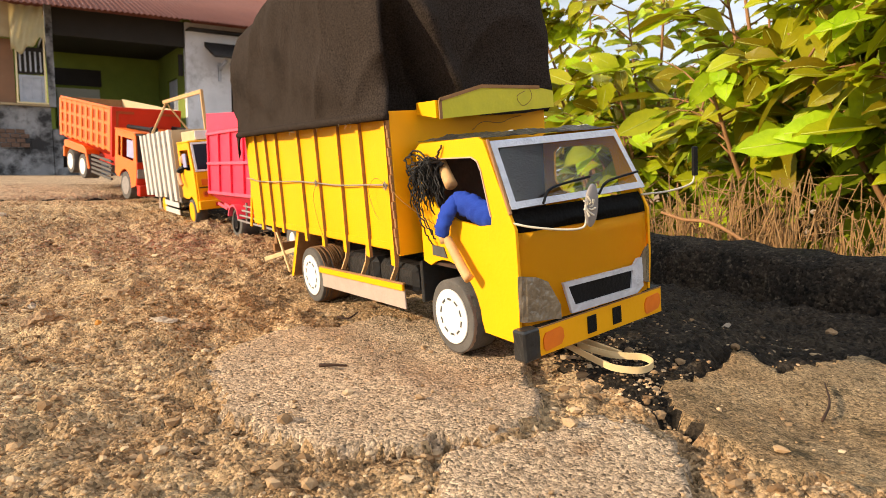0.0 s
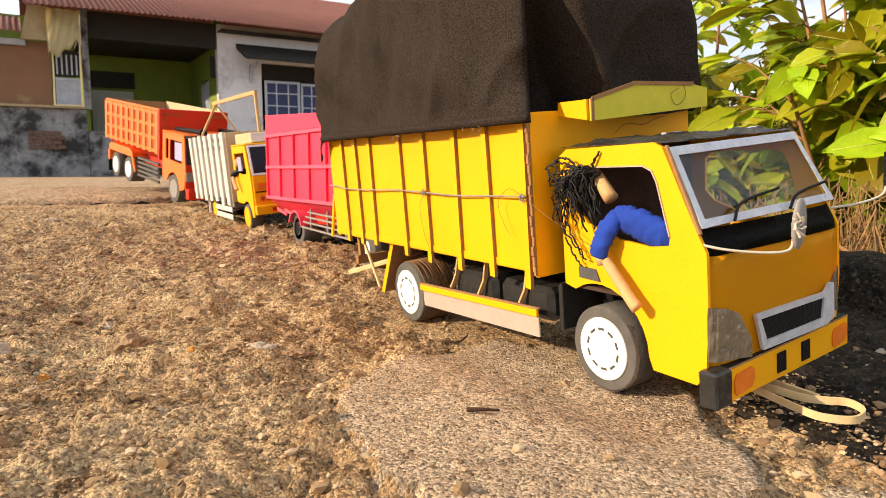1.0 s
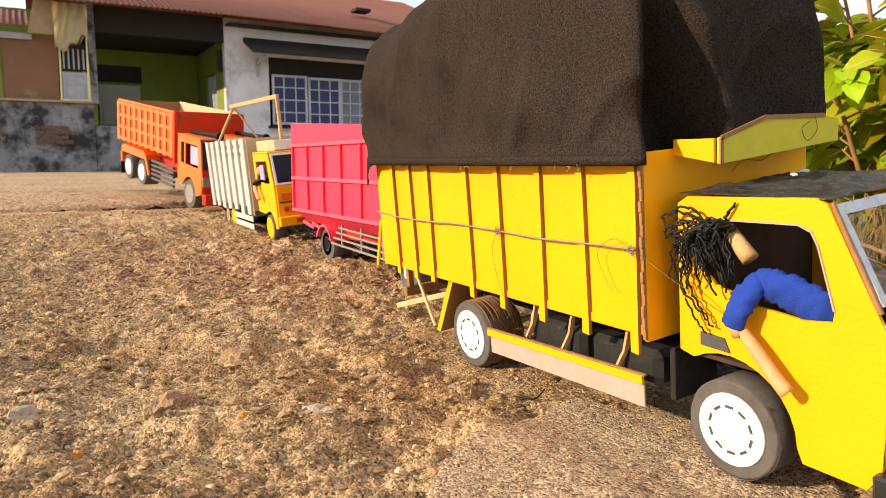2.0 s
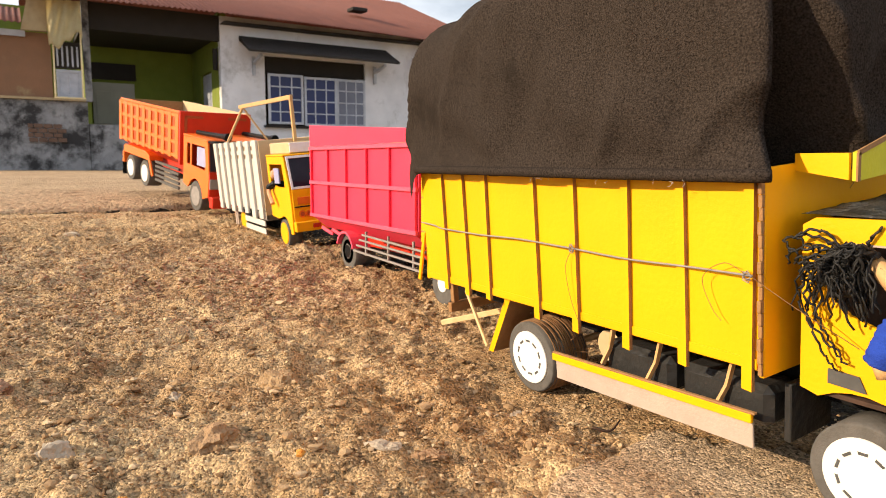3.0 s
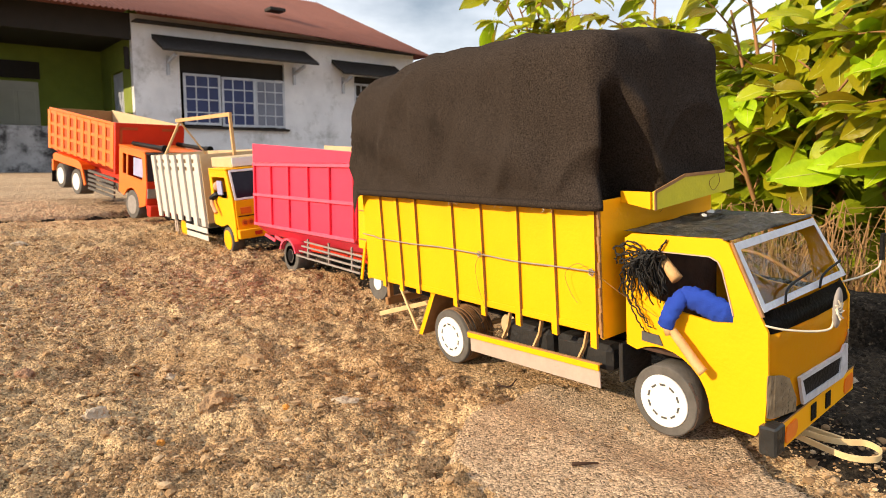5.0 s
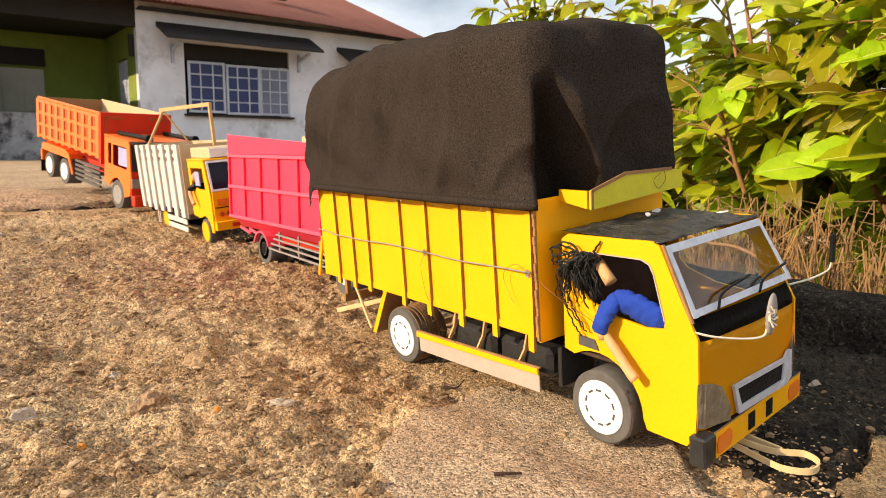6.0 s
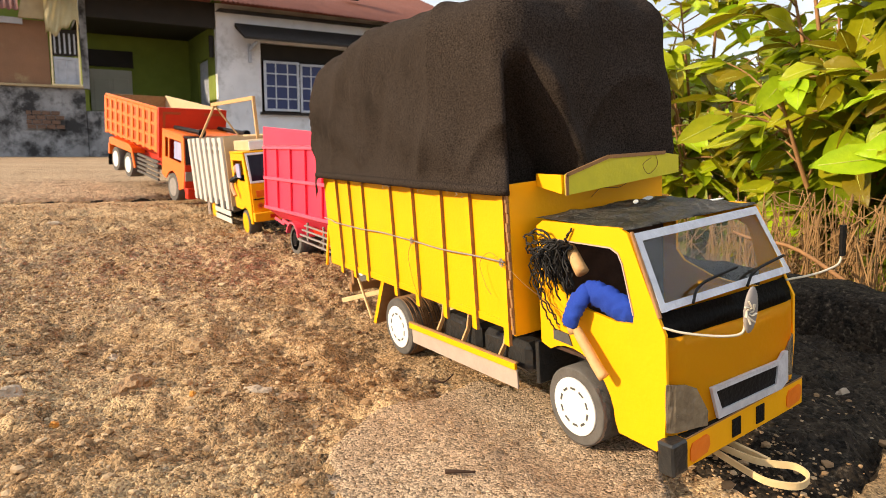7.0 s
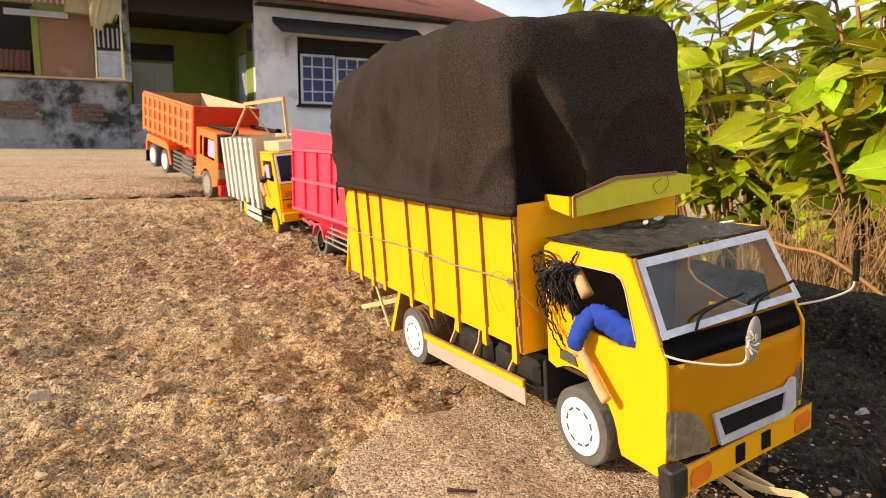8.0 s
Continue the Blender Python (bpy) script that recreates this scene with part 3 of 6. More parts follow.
def awning(x0, x1, z_back, z_front, reach=0.75):
    bm = bmesh.new()
    prism(bm, [(14.995, z_back), (14.995 - reach, z_front), (14.995 - reach, z_front - 0.05), (14.995, z_back - 0.10)], "x", x0, x1)
    a = part("awning", bm, M_AWNING, house, "dark sloping window awning")
    for x in (x0 + 0.3, x1 - 0.3):
        b = bmesh.new()
        strip(b, (x, 14.99, z_front - 0.2), (x, 15 - reach * 0.8, z_front - 0.075), 0.06, 0.06)
        strip(b, (x, 14.96, z_front - 0.45), (x, 14.96, z_front - 0.05), 0.06, 0.06, up=(0, 1, 0))
        part("bracket", b, M_FRAME, a)
    return a


awning(3.60, 7.12, 2.93, 2.56)
awning(7.86, 9.75, 2.80, 2.44, 0.6)


def glazed(parent, x0, x1, z0, z1, y, cols, rows, pane_mat, axis="y", turn=0.0):
    """A window leaf with frame, glazing bars and panes."""
    fw = 0.055

    def put(name, a, b, mat, own):
        lo, hi = (a[0], y + a[1], a[2]), (b[0], y + b[1], b[2])
        if axis == "x":
            lo, hi = (y + a[1], a[0], a[2]), (y + b[1], b[0], b[2])
        bm = boxed(lo, hi, 0.004)
        if turn:
            c = Vector((x0, y, 0))
            bmesh.ops.rotate(bm, cent=c, matrix=Matrix.Rotation(radians(turn), 3, "Z"), verts=bm.verts[:])
        return part(name, bm, mat, own)
    w = put("window", (x0, -0.02, z0), (x1, 0.02, z0 + fw), M_FRAME, parent)
    put("window_frame", (x0, -0.02, z1 - fw), (x1, 0.02, z1), M_FRAME, w)
    put("window_frame", (x0, -0.022, z0 + fw), (x0 + fw, 0.02, z1 - fw), M_FRAME, w)
    put("window_frame", (x1 - fw, -0.022, z0 + fw), (x1, 0.02, z1 - fw), M_FRAME, w)
    for k in range(1, cols):
        x = x0 + (x1 - x0) * k / cols
        put("glazing_bar", (x - 0.014, -0.016, z0 + fw), (x + 0.014, 0.012, z1 - fw), M_FRAME, w)
    for k in range(1, rows):
        z = z0 + (z1 - z0) * k / rows
        put("glazing_bar", (x0 + fw, -0.013, z - 0.014), (x1 - fw, 0.009, z + 0.014), M_FRAME, w)
    for c in range(cols):
        for r in range(rows):
            xa, xb = x0 + (x1 - x0) * c / cols, x0 + (x1 - x0) * (c + 1) / cols
            za, zb = z0 + (z1 - z0) * r / rows, z0 + (z1 - z0) * (r + 1) / rows
            put("pane", (xa + 0.004, -0.003, za + 0.004), (xb - 0.004, 0.003, zb - 0.004), pane_mat, w)
    return w


# near-black sheets put in for the shade over and behind the windows
slab("lintel_shade_board", (4.16, 15.06, 2.2), (6.57, 15.1, 2.555), M_WOODSHADE, label="dark board standing in for shade over the window")
slab("lintel_shade_board", (8.51, 15.08, 2.29), (9.39, 15.12, 2.455), M_WOODSHADE)
slab("room_shade", (4.16, 15.5, 0.9), (6.57, 15.55, 2.6), M_WOODSHADE)
slab("window_sill", (4.1, 14.9, 1.0), (6.65, 15.02, 1.05), M_AWNING)
glazed(house, 4.2, 5.0, 1.08, 2.18, 14.97, 3, 4, M_PANE, turn=-4)
glazed(house, 5.03, 5.8, 1.06, 2.16, 14.95, 3, 4, M_PANE, turn=-6)
glazed(house, 5.84, 6.56, 1.07, 2.17, 15.0, 3, 4, M_PALEPANE, turn=-3)
glazed(house, 8.52, 8.94, 0.95, 2.28, 15.05, 2, 4, M_WOODSHADE)
glazed(house, 8.97, 9.39, 0.95, 2.28, 15.05, 2, 4, M_WOODSHADE)
glazed(house, 15.87, 16.36, 1.02, 2.23, 3.27, 3, 4, M_FRAME, axis="x")
glazed(house, 16.4, 16.88, 1.02, 2.23, 3.27, 3, 4, M_FRAME, axis="x")
# porch: low front wall, door, post
slab("parapet", (-3.2, 15.0, -0.3), (0.62, 15.16, 1.38), M_WALLLOW, label="grey wall with dark stains")
slab("parapet", (0.63, 15.02, -0.3), (3.19, 15.16, 0.96), M_WALLLOW, label="low grey porch wall with stains")
slab("ledge", (-3.2, 14.93, 1.385), (0.6, 15.1, 1.43), M_BAMBOO)
pb = slab("brick_patch", (-0.42, 14.975, 0.58), (0.24, 14.995, 0.95), M_WALLLOW, label="patch of bare dark bricks")
for r in range(4):
    for c in range(4):
        x = -0.40 + c * 0.16 - (0.07 if r % 2 else 0)
        slab("brick", (max(x, -0.41), 14.955, 0.595 + r * 0.088), (min(x + 0.145, 0.23), 14.974, 0.67 + r * 0.088), M_BRICK, pb, bevel=0.004)
pb = slab("brick_patch", (-1.75, 14.975, 0.62), (-0.95, 14.995, 0.95), M_WALLLOW)
for r in range(4):
    for c in range(5):
        x = -1.74 + c * 0.16 - (0.07 if r % 2 else 0)
        slab("brick", (max(x, -1.74), 14.955, 0.63 + r * 0.08), (min(x + 0.145, -0.96), 14.974, 0.70 + r * 0.08), M_BRICK, pb, bevel=0.004)
slab("panel", (-0.86, 15.03, 1.44), (0.05, 15.1, 2.62), M_BROWNWALL, label="brown stained wall panel")
slab("post", (-0.98, 15.0, 1.44), (-0.87, 15.12, 2.7), M_GREEN)
slab("post", (0.60, 15.01, 1.39), (0.72, 15.13, 3.4), M_WALLLOW)
# near-black sheet stands for the unlit room behind the opening
slab("room_shade_wall", (-3.2, 16.6, 0), (-0.98, 16.7, 3.0), M_WOODSHADE)
part("back_roof", corrugated(-3.1, -1.08, (16.2, 1.62), (16.55, 2.05), -3.1, -1.08), M_ROOF, house, "red roofing seen through the opening", True)
slab("rail_board", (-3.1, 16.15, 1.42), (-1.06, 16.2, 1.55), M_BROWNWALL)
slab("beam", (-1.4, 14.94, 2.52), (-0.35, 15.0, 2.63), M_FRAME, label="pale gutter board")
part("lean_to_roof", corrugated(-3.4, -0.4, (14.6, 2.72), (15.9, 3.2), -3.4, -0.4), M_ROOF, house, "red corrugated lean-to roof", True)
glazed(house, 0.12, 0.55, 1.46, 1.98, 15.09, 2, 1, M_FRAME)
slab("vent_panel", (0.1, 15.06, 2.0), (0.56, 15.1, 2.5), M_WOODSHADE)
for k in range(5):
    slab("slat", (0.14 + k * 0.085, 15.04, 2.04), (0.17 + k * 0.085, 15.058, 2.42), M_FRAME)
door = slab("door", (0.95, 17.74, 0.0), (1.85, 17.8, 2.05), M_DOOR, label="pale panelled porch door")
for z0 in (0.2, 1.1):
    for x0 in (1.02, 1.43):
        slab("door_panel", (x0, 17.725, z0), (x0 + 0.34, 17.738, z0 + 0.75), M_DOOR, door, bevel=0.006)
slab("transom", (0.9, 17.76, 2.12), (1.9, 17.8, 2.5), M_WOODSHADE)
slab("wall_lamp", (3.1, 15.2, 2.2), (3.19, 15.28, 2.65), M_WOODSHADE, label="dark wall lamp bracket")
# frame with a cloth hanging over its top
hang = empty("hanging_frame", pose(0, 0, 0), "pale thin wooden frame hanging under the eave", "frame")
for a, b in (((0.07, 14.7, 1.42), (0.09, 14.7, 3.2)), ((0.53, 14.7, 1.42), (0.55, 14.7, 3.2)), ((0.05, 14.7, 1.42), (0.57, 14.7, 1.42))):
    part("bar", stripped(a, b, 0.035, 0.03, up=(0, 1, 0), bevel=0.004), M_CLOTH, hang)
bm = bmesh.new()
cols_ = []
for i in range(19):
    x = 0.0 + 0.56 * i / 18
    low = 2.32 + 0.25 * smooth(0.15, 0.5, x) + 0.05 * math.sin(x * 30)
    cols_.append([bm.verts.new((x, 14.66 - 0.035 * math.sin(x * 38 + s) - 0.02 * s, 3.2 + (low - 3.2) * s / 8)) for s in range(9)])
for a, b in zip(cols_, cols_[1:]):
    for s in range(8):
        bm.faces.new((a[s], b[s], b[s + 1], a[s + 1]))
bmesh.ops.solidify(bm, geom=bm.faces[:], thickness=0.01)
tagged(part("cloth", bm, M_CLOTH, smooth=True), "pale crumpled cloth hung over a wooden frame", "cloth")
bm = bmesh.new()
prism(bm, [(-0.42, 2.62), (0.0, 2.62), (0.02, 3.25), (-0.28, 3.25)], "y", 14.8, 14.9)
part("gable_board", bm, M_BAMBOO, house, "weathered woven board under the eave")


# ---- the loaded yellow truck (front towards -y, its near side at -x) ----
LEAN = -5.2
truck = empty("toy_truck", pose(0, 0, 0, 0, LEAN, 0), "yellow handmade cardboard toy truck loaded under black cloth", "toy truck")
BX0, BX1, BY0, BY1, BZ0, BZ1 = -0.124, 0.088, 0.058, 0.540, 0.106, 0.252
cargo = part("cargo_box", boxed((BX0, BY0 + 0.004, BZ0), (BX0 + 0.003, BY1, BZ1), 0.0004), M_YELLOW, truck, "yellow card cargo box")
part("side_panel", boxed((BX1 - 0.003, BY0 + 0.004, BZ0), (BX1, BY1, BZ1), 0.0004), M_YELLOW, cargo)
part("tailgate", boxed((BX0 + 0.003, BY1 - 0.003, BZ0), (BX1 - 0.003, BY1, BZ1 - 0.01), 0.0004), M_YELLOW, cargo)
part("floor_board", boxed((BX0 + 0.003, BY0 + 0.004, BZ0), (BX1 - 0.003, BY1 - 0.003, BZ0 + 0.004), 0.0003), M_BOARD, cargo)
bm = bmesh.new()
box(bm, (BX0 - 0.001, BY0, BZ0 - 0.004), (BX1 + 0.001, BY0 + 0.004, BZ1 + 0.003), 0.0004)
part("front_board", bm, M_YELLOW, cargo, "yellow front board")
bm = bmesh.new()
for k in range(16):     # torn corrugated edge of the front board
    z = BZ0 - 0.002 + k * 0.0095
    box(bm, (BX0 - 0.0035 - 0.0008 * (k % 3), BY0 + 0.0005, z), (BX0 - 0.0012, BY0 + 0.0036, z + 0.009), 0.0003)
part("board_edge", bm, M_BOARD, cargo, "bare torn cardboard edge")
part("lower_edge", boxed((BX0 - 0.0012, BY0 + 0.006, BZ0 + 0.001), (BX0 - 0.0002, BY1 - 0.002, BZ0 + 0.009), 0.0002), M_YELLOW, cargo)
for k, y in enumerate((0.485, 0.438, 0.395, 0.308, 0.250, 0.185, 0.124, 0.066)):
    bm = bmesh.new()
    z0 = (0.099, 0.099, 0.101, 0.096, 0.094, 0.093, 0.094, 0.090)[k]
    lean = 0.002 * math.sin(k * 2.3)
    prism(bm, [(y, z0), (y + 0.0085, z0 + 0.001), (y + 0.0075 + lean, BZ1), (y - 0.0005 + lean, BZ1)], "x", BX0 - 0.0042, BX0 - 0.0003)
    bmesh.ops.recalc_face_normals(bm, faces=bm.faces[:])
    # edges take bare cardboard brown, which also carries their shaded tone
    for f in bm.faces:
        if abs(f.normal.y) > 0.8:
            f.material_index = 1
    part("stake", bm, [M_YELLOW, M_BOARD], cargo)
    bm = bmesh.new()
    prism(bm, [(y, z0), (y + 0.0085, z0), (y + 0.008, BZ1), (y, BZ1)], "x", BX1 + 0.0003, BX1 + 0.0042)
    part("stake", bm, M_YELLOW, cargo)
# wire along the side, with loose ends
xw = BX0 - 0.006
bm = bmesh.new()
tube(bm, [(xw + 0.0008 * math.sin(y * 60), y, 0.1775 + 0.0012 * math.sin(y * 25) + (0.002 if y > 0.5 else 0)) for y in [0.064 + 0.475 * k / 40 for k in range(41)]], 0.0009, 6)
wire = part("tie_wire", bm, M_GREYBAR, truck, "thin grey tie wire", True)
for pts in ([(xw, 0.252, 0.178), (xw - 0.004, 0.258, 0.16), (xw - 0.003, 0.254, 0.13), (xw, 0.246, 0.105)],
            [(xw, 0.068, 0.178), (xw - 0.003, 0.085, 0.186), (xw - 0.002, 0.105, 0.172), (xw - 0.001, 0.098, 0.15), (xw, 0.09, 0.14)],
            [(xw, 0.066, 0.178), (xw, 0.03, 0.16), (-0.11, 0.0, 0.135)]):
    bm = bmesh.new()
    tube(bm, spline(pts), 0.0003, 4)
    part("loose_thread", bm, M_TWINE, wire, "loose brown thread end")
for y in (0.252, 0.068):
    bm = bmesh.new()
    tube(bm, [(xw - 0.001 + 0.0012 * math.sin(k * 0.9), y + (0.0016 + 0.0002 * k) * math.cos(k * 1.3), 0.178 + (0.0016 + 0.00025 * k) * math.sin(k * 1.3)) for k in range(16)], 0.0005, 5)
    part("wire_knot", bm, M_GREYBAR, wire)
# tail pieces
for a, b in (((-0.118, 0.552, 0.165), (-0.12, 0.572, 0.098)), ((-0.112, 0.556, 0.15), (-0.112, 0.56, 0.1)), ((0.05, 0.545, 0.2), (0.05, 0.56, 0.1))):
    part("tail_strip", stripped(a, b, 0.006, 0.003, up=(0, 1, 0)), M_YELLOW, cargo)
# visor board over the cab
bm = bmesh.new()
prism(bm, [(-0.088, 0.243), (0.066, 0.249), (0.066, 0.267), (0.045, 0.271), (-0.035, 0.273), (-0.088, 0.262)], "y", 0.016, 0.020)
vis = part("visor", bm, [M_LIME], truck, "lime-yellow angled visor board")
bm = bmesh.new()
prism(bm, [(0.0205, 0.244), (BY0, 0.25), (BY0, 0.262), (0.0205, 0.262)], "x", -0.091, -0.088)
part("visor_end", bm, M_YELLOW, vis)
bm = bmesh.new()
for a, b in (((-0.089, 0.0155, 0.262), (-0.035, 0.0155, 0.2742)), ((-0.035, 0.0155, 0.2742), (0.045, 0.0155, 0.2714)), ((-0.0885, 0.0155, 0.243), (-0.0885, 0.0155, 0.262))):
    strip(bm, a, b, 0.0014, 0.0035, up=(0, 1, 0))
part("visor_edge", bm, M_BOARD, vis, "bare cardboard edge")

for pts in ([(0.052, BY0 - 0.0008, 0.243), (0.035, BY0 - 0.001, 0.240), (0.020, BY0 - 0.001, 0.236), (-0.005, BY0 - 0.001, 0.238), (-0.02, BY0 - 0.001, 0.230)],
            [(0.030, 0.0152, 0.272), (0.033, 0.0150, 0.260), (0.020, 0.0150, 0.252), (0.012, 0.0150, 0.262), (0.024, 0.0150, 0.268)]):
    bm = bmesh.new()
    tube(bm, spline(pts), 0.0003, 4)
    part("loose_thread", bm, M_TWINE, vis, "loose brown thread")

# cab
cab = part("cab", boxed((-0.1015, -0.07, 0.0925), (0.066, 0.036, 0.096), 0.0004), M_SHADECARD, truck, "yellow card cab")
CY, CZ = 0.0, 0.045
arch = [(CY + 0.056 * math.cos(a), CZ + 0.056 * math.sin(a)) for a in [radians(d) for d in range(58, 190, 12)]]
side = [(0.043, 0.214), (0.043, 0.096), (0.034, 0.0935)] + [(p[0], p[1]) for p in arch if p[1] > 0.04] + [(-0.060, 0.037), (-0.103, 0.036), (-0.1115, 0.05), (-0.114, 0.095), (-0.113, 0.140), (-0.107, 0.151), (-0.074, 0.219), (-0.066, 0.2225), (0.034, 0.2195)]
win = [(0.020, 0.198), (0.012, 0.2035), (-0.055, 0.2045), (-0.064, 0.2005), (-0.0685, 0.192), (-0.080, 0.150), (-0.079, 0.1425), (-0.060, 0.140), (-0.025, 0.1435), (0.010, 0.155), (0.0205, 0.166)]
for name, a, b in (("cab_side", -0.105, -0.102), ("cab_side", 0.0665, 0.0695)):
    bm = bmesh.new()
    pierced(bm, side, [win], "x", a, b)
    part(name, bm, M_YELLOW, cab)
bm = bmesh.new()
ring = win
for i in range(len(ring)):      # white torn lining of the near window
    p, q = ring[i], ring[(i + 1) % len(ring)]
    if p[1] > 0.19 or q[1] > 0.19:
        strip(bm, (-0.1052, p[0], p[1]), (-0.1052, q[0], q[1]), 0.0016, 0.0012, up=(1, 0, 0))
part("window_lining", bm, M_GREYCARD, cab, "torn paper window lining")
part("cab_back", boxed((-0.1018, 0.037, 0.0965), (0.0662, 0.040, 0.216), 0.0004), M_SHADECARD, cab)
# front of the cab: rounded corners from the sides into the front
bm = bmesh.new()
fx = [-0.105, -0.1035, -0.097, -0.085, -0.02, 0.05, 0.062, 0.068, 0.0695]
fy = [-0.104, -0.109, -0.1145, -0.1165, -0.1185, -0.1165, -0.1145, -0.109, -0.104]
levels = [(0.040, 0.004), (0.06, 0.0), (0.095, -0.0008), (0.125, 0.0), (0.137, 0.0008)]
cols_ = [[bm.verts.new((x, y + o, z)) for z, o in levels] for x, y in zip(fx, fy)]
for a, b in zip(cols_, cols_[1:]):
    for k in range(len(levels) - 1):
        bm.faces.new((a[k], b[k], b[k + 1], a[k + 1]))
bmesh.ops.solidify(bm, geom=bm.faces[:], thickness=-0.002)
front = part("front_panel", bm, M_YELLOW, cab, smooth=True)
bm = bmesh.new()
levels = [(0.1372, 0.0004), (0.147, 0.0025), (0.157, 0.0085)]
cols_ = [[bm.verts.new((x, y + o, z + 0.0)) for z, o in levels] for x, y in zip(fx, fy)]
for a, b in zip(cols_, cols_[1:]):
    for k in range(len(levels) - 1):
        bm.faces.new((a[k], b[k], b[k + 1], a[k + 1]))
bmesh.ops.solidify(bm, geom=bm.faces[:], thickness=-0.002)
part("scuttle", bm, M_BLACK, cab, "black band under the windscreen", smooth=True)
# windscreen
WTL, WTR, WBR, WBL = Vector((-0.0985, -0.0745, 0.2175)), Vector((0.0635, -0.0745, 0.2195)), Vector((0.0690, -0.1075, 0.160)), Vector((-0.1035, -0.1075, 0.1575))
bm = bmesh.new()
bm.faces.new([bm.verts.new(p) for p in (WTL, WTR, WBR, WBL)])
bmesh.ops.solidify(bm, geom=bm.faces[:], thickness=0.0006)
ws = part("windscreen", bm, M_GLASS, cab, "clear plastic windscreen with silver border")
ws.visible_shadow = False
wn_ = (WTR - WTL).cross(WBL - WTL).normalized()
out_ = wn_ if wn_.y < 0 else -wn_
for p, q, w in ((WTL, WTR, 0.0075), (WTR, WBR, 0.0055), (WBR, WBL, 0.0065), (WBL, WTL, 0.0065)):
    c = (WTL + WTR + WBR + WBL) / 4
    inn = ((c - (p + q) / 2) - (c - (p + q) / 2).project(q - p)).normalized() * w * 0.5
    part("trim", stripped(p + inn + out_ * 0.001, q + inn + out_ * 0.001, w, 0.0008, up=inn.normalized(), bevel=0.0), M_SILVER, ws)
part("roof_lining_edge", stripped(WTL + Vector((-0.002, 0.0, 0.002)), WBL + Vector((-0.002, -0.001, -0.004)), 0.003, 0.003), M_BOARD, cab, "bare cardboard pillar edge")
# crumpled roof
bm = bmesh.new()
g = []
for i in range(61):
    row = []
    for j in range(43):
        x = -0.1045 + 0.174 * i / 60
        y = -0.0745 + 0.1195 * j / 42
        e = min(i, 60 - i, j, 42 - j) / 7
        crease = 1 - abs(noise.noise((x * 38 + y * 12, y * 30 - x * 9, 2)))
        z = 0.2215 + 0.0022 * min(1, e) + (0.0022 * noise.fractal((x * 32, y * 32, 0), 0.8, 2, 3) + 0.0028 * crease ** 6 * min(1, e) if e > 0 else 0.0005 * noise.noise((x * 90, y * 90, 0)))
        row.append(bm.verts.new((x, y, z)))
    g.append(row)
for i in range(60):
    for j in range(42):
        bm.faces.new((g[i][j], g[i + 1][j], g[i + 1][j + 1], g[i][j + 1]))
bmesh.ops.solidify(bm, geom=bm.faces[:], thickness=0.002)
croof = part("cab_roof", bm, M_ROOFCARD, cab, "crumpled grey-black taped cab roof", smooth=True)
for fx_, fy_, ln_, wd_, an_ in ((0.024, 0.020, 0.011, 0.004, 25), (0.046, -0.044, 0.010, 0.003, -20), (0.000, 0.014, 0.009, 0.0025, 40)):
    bm = bmesh.new()        # white flecks put in for reflections on the roof
    ring_ = [(ln_ * math.cos(a) * (1 + 0.35 * noise.noise((a * 2, fx_ * 90, 0))), wd_ * math.sin(a) * (1 + 0.5 * noise.noise((a * 3, fy_ * 90, 4)))) for a in [2 * math.pi * q / 14 for q in range(14)]]
    prism(bm, ring_, "z", 0.0, 0.0007)
    bmesh.ops.transform(bm, matrix=pose(fx_, fy_, 0.2258, 3, -4, an_), verts=bm.verts[:])
    part("roof_glint", bm, M_WHITE, croof, "white fleck standing for a reflection on the roof")
# vent mark and door line
bm = bmesh.new()
prism(bm, [(0.0225, 0.1150), (0.0225, 0.1045), (-0.0035, 0.1035), (0.0015, 0.1140)], "x", -0.1064, -0.1052)
part("side_vent", bm, M_DASH, cab, "dark grey slanted side vent")
# headlamps
for x0, x1, ypts in ((-0.1075, -0.062, (-0.096, -0.1185)), (0.046, 0.0715, (-0.1185, -0.098))):
    bm = bmesh.new()
    near = x0 < -0.05
    if near:
        path = [(-0.1063, -0.1142), (-0.1035, -0.1160), (-0.0975, -0.1180), (-0.088, -0.1192), (-0.076, -0.1200), (-0.062, -0.1205)]
        zt = [0.099, 0.099, 0.098, 0.096, 0.090, 0.066]
        zb = [0.058, 0.057, 0.0565, 0.056, 0.055, 0.053]
    else:
        path = [(0.044, -0.1192), (0.056, -0.1185), (0.064, -0.116), (0.0705, -0.108), (0.0712, -0.096)]
        zt = [0.088, 0.101, 0.103, 0.103, 0.102]
        zb = [0.072, 0.066, 0.064, 0.063, 0.063]
    up_, lo_ = [], []
    for (px, py), a, b in zip(path, zt, zb):
        up_.append(bm.verts.new((px, py, a)))
        lo_.append(bm.verts.new((px, py, b)))
    for k in range(len(path) - 1):
        bm.faces.new((lo_[k], lo_[k + 1], up_[k + 1], up_[k]))
    bmesh.ops.subdivide_edges(bm, edges=bm.edges[:], cuts=3, use_grid_fill=True)
    for v in bm.verts:
        v.co += Vector((0, -1, 0)) * 0.0007 * noise.noise((v.co.x * 420, 0, v.co.z * 90))
    bmesh.ops.solidify(bm, geom=bm.faces[:], thickness=0.0012)
    part("headlamp", bm, M_FOIL, cab, "crinkled foil headlamp")
# grille
bm = bmesh.new()
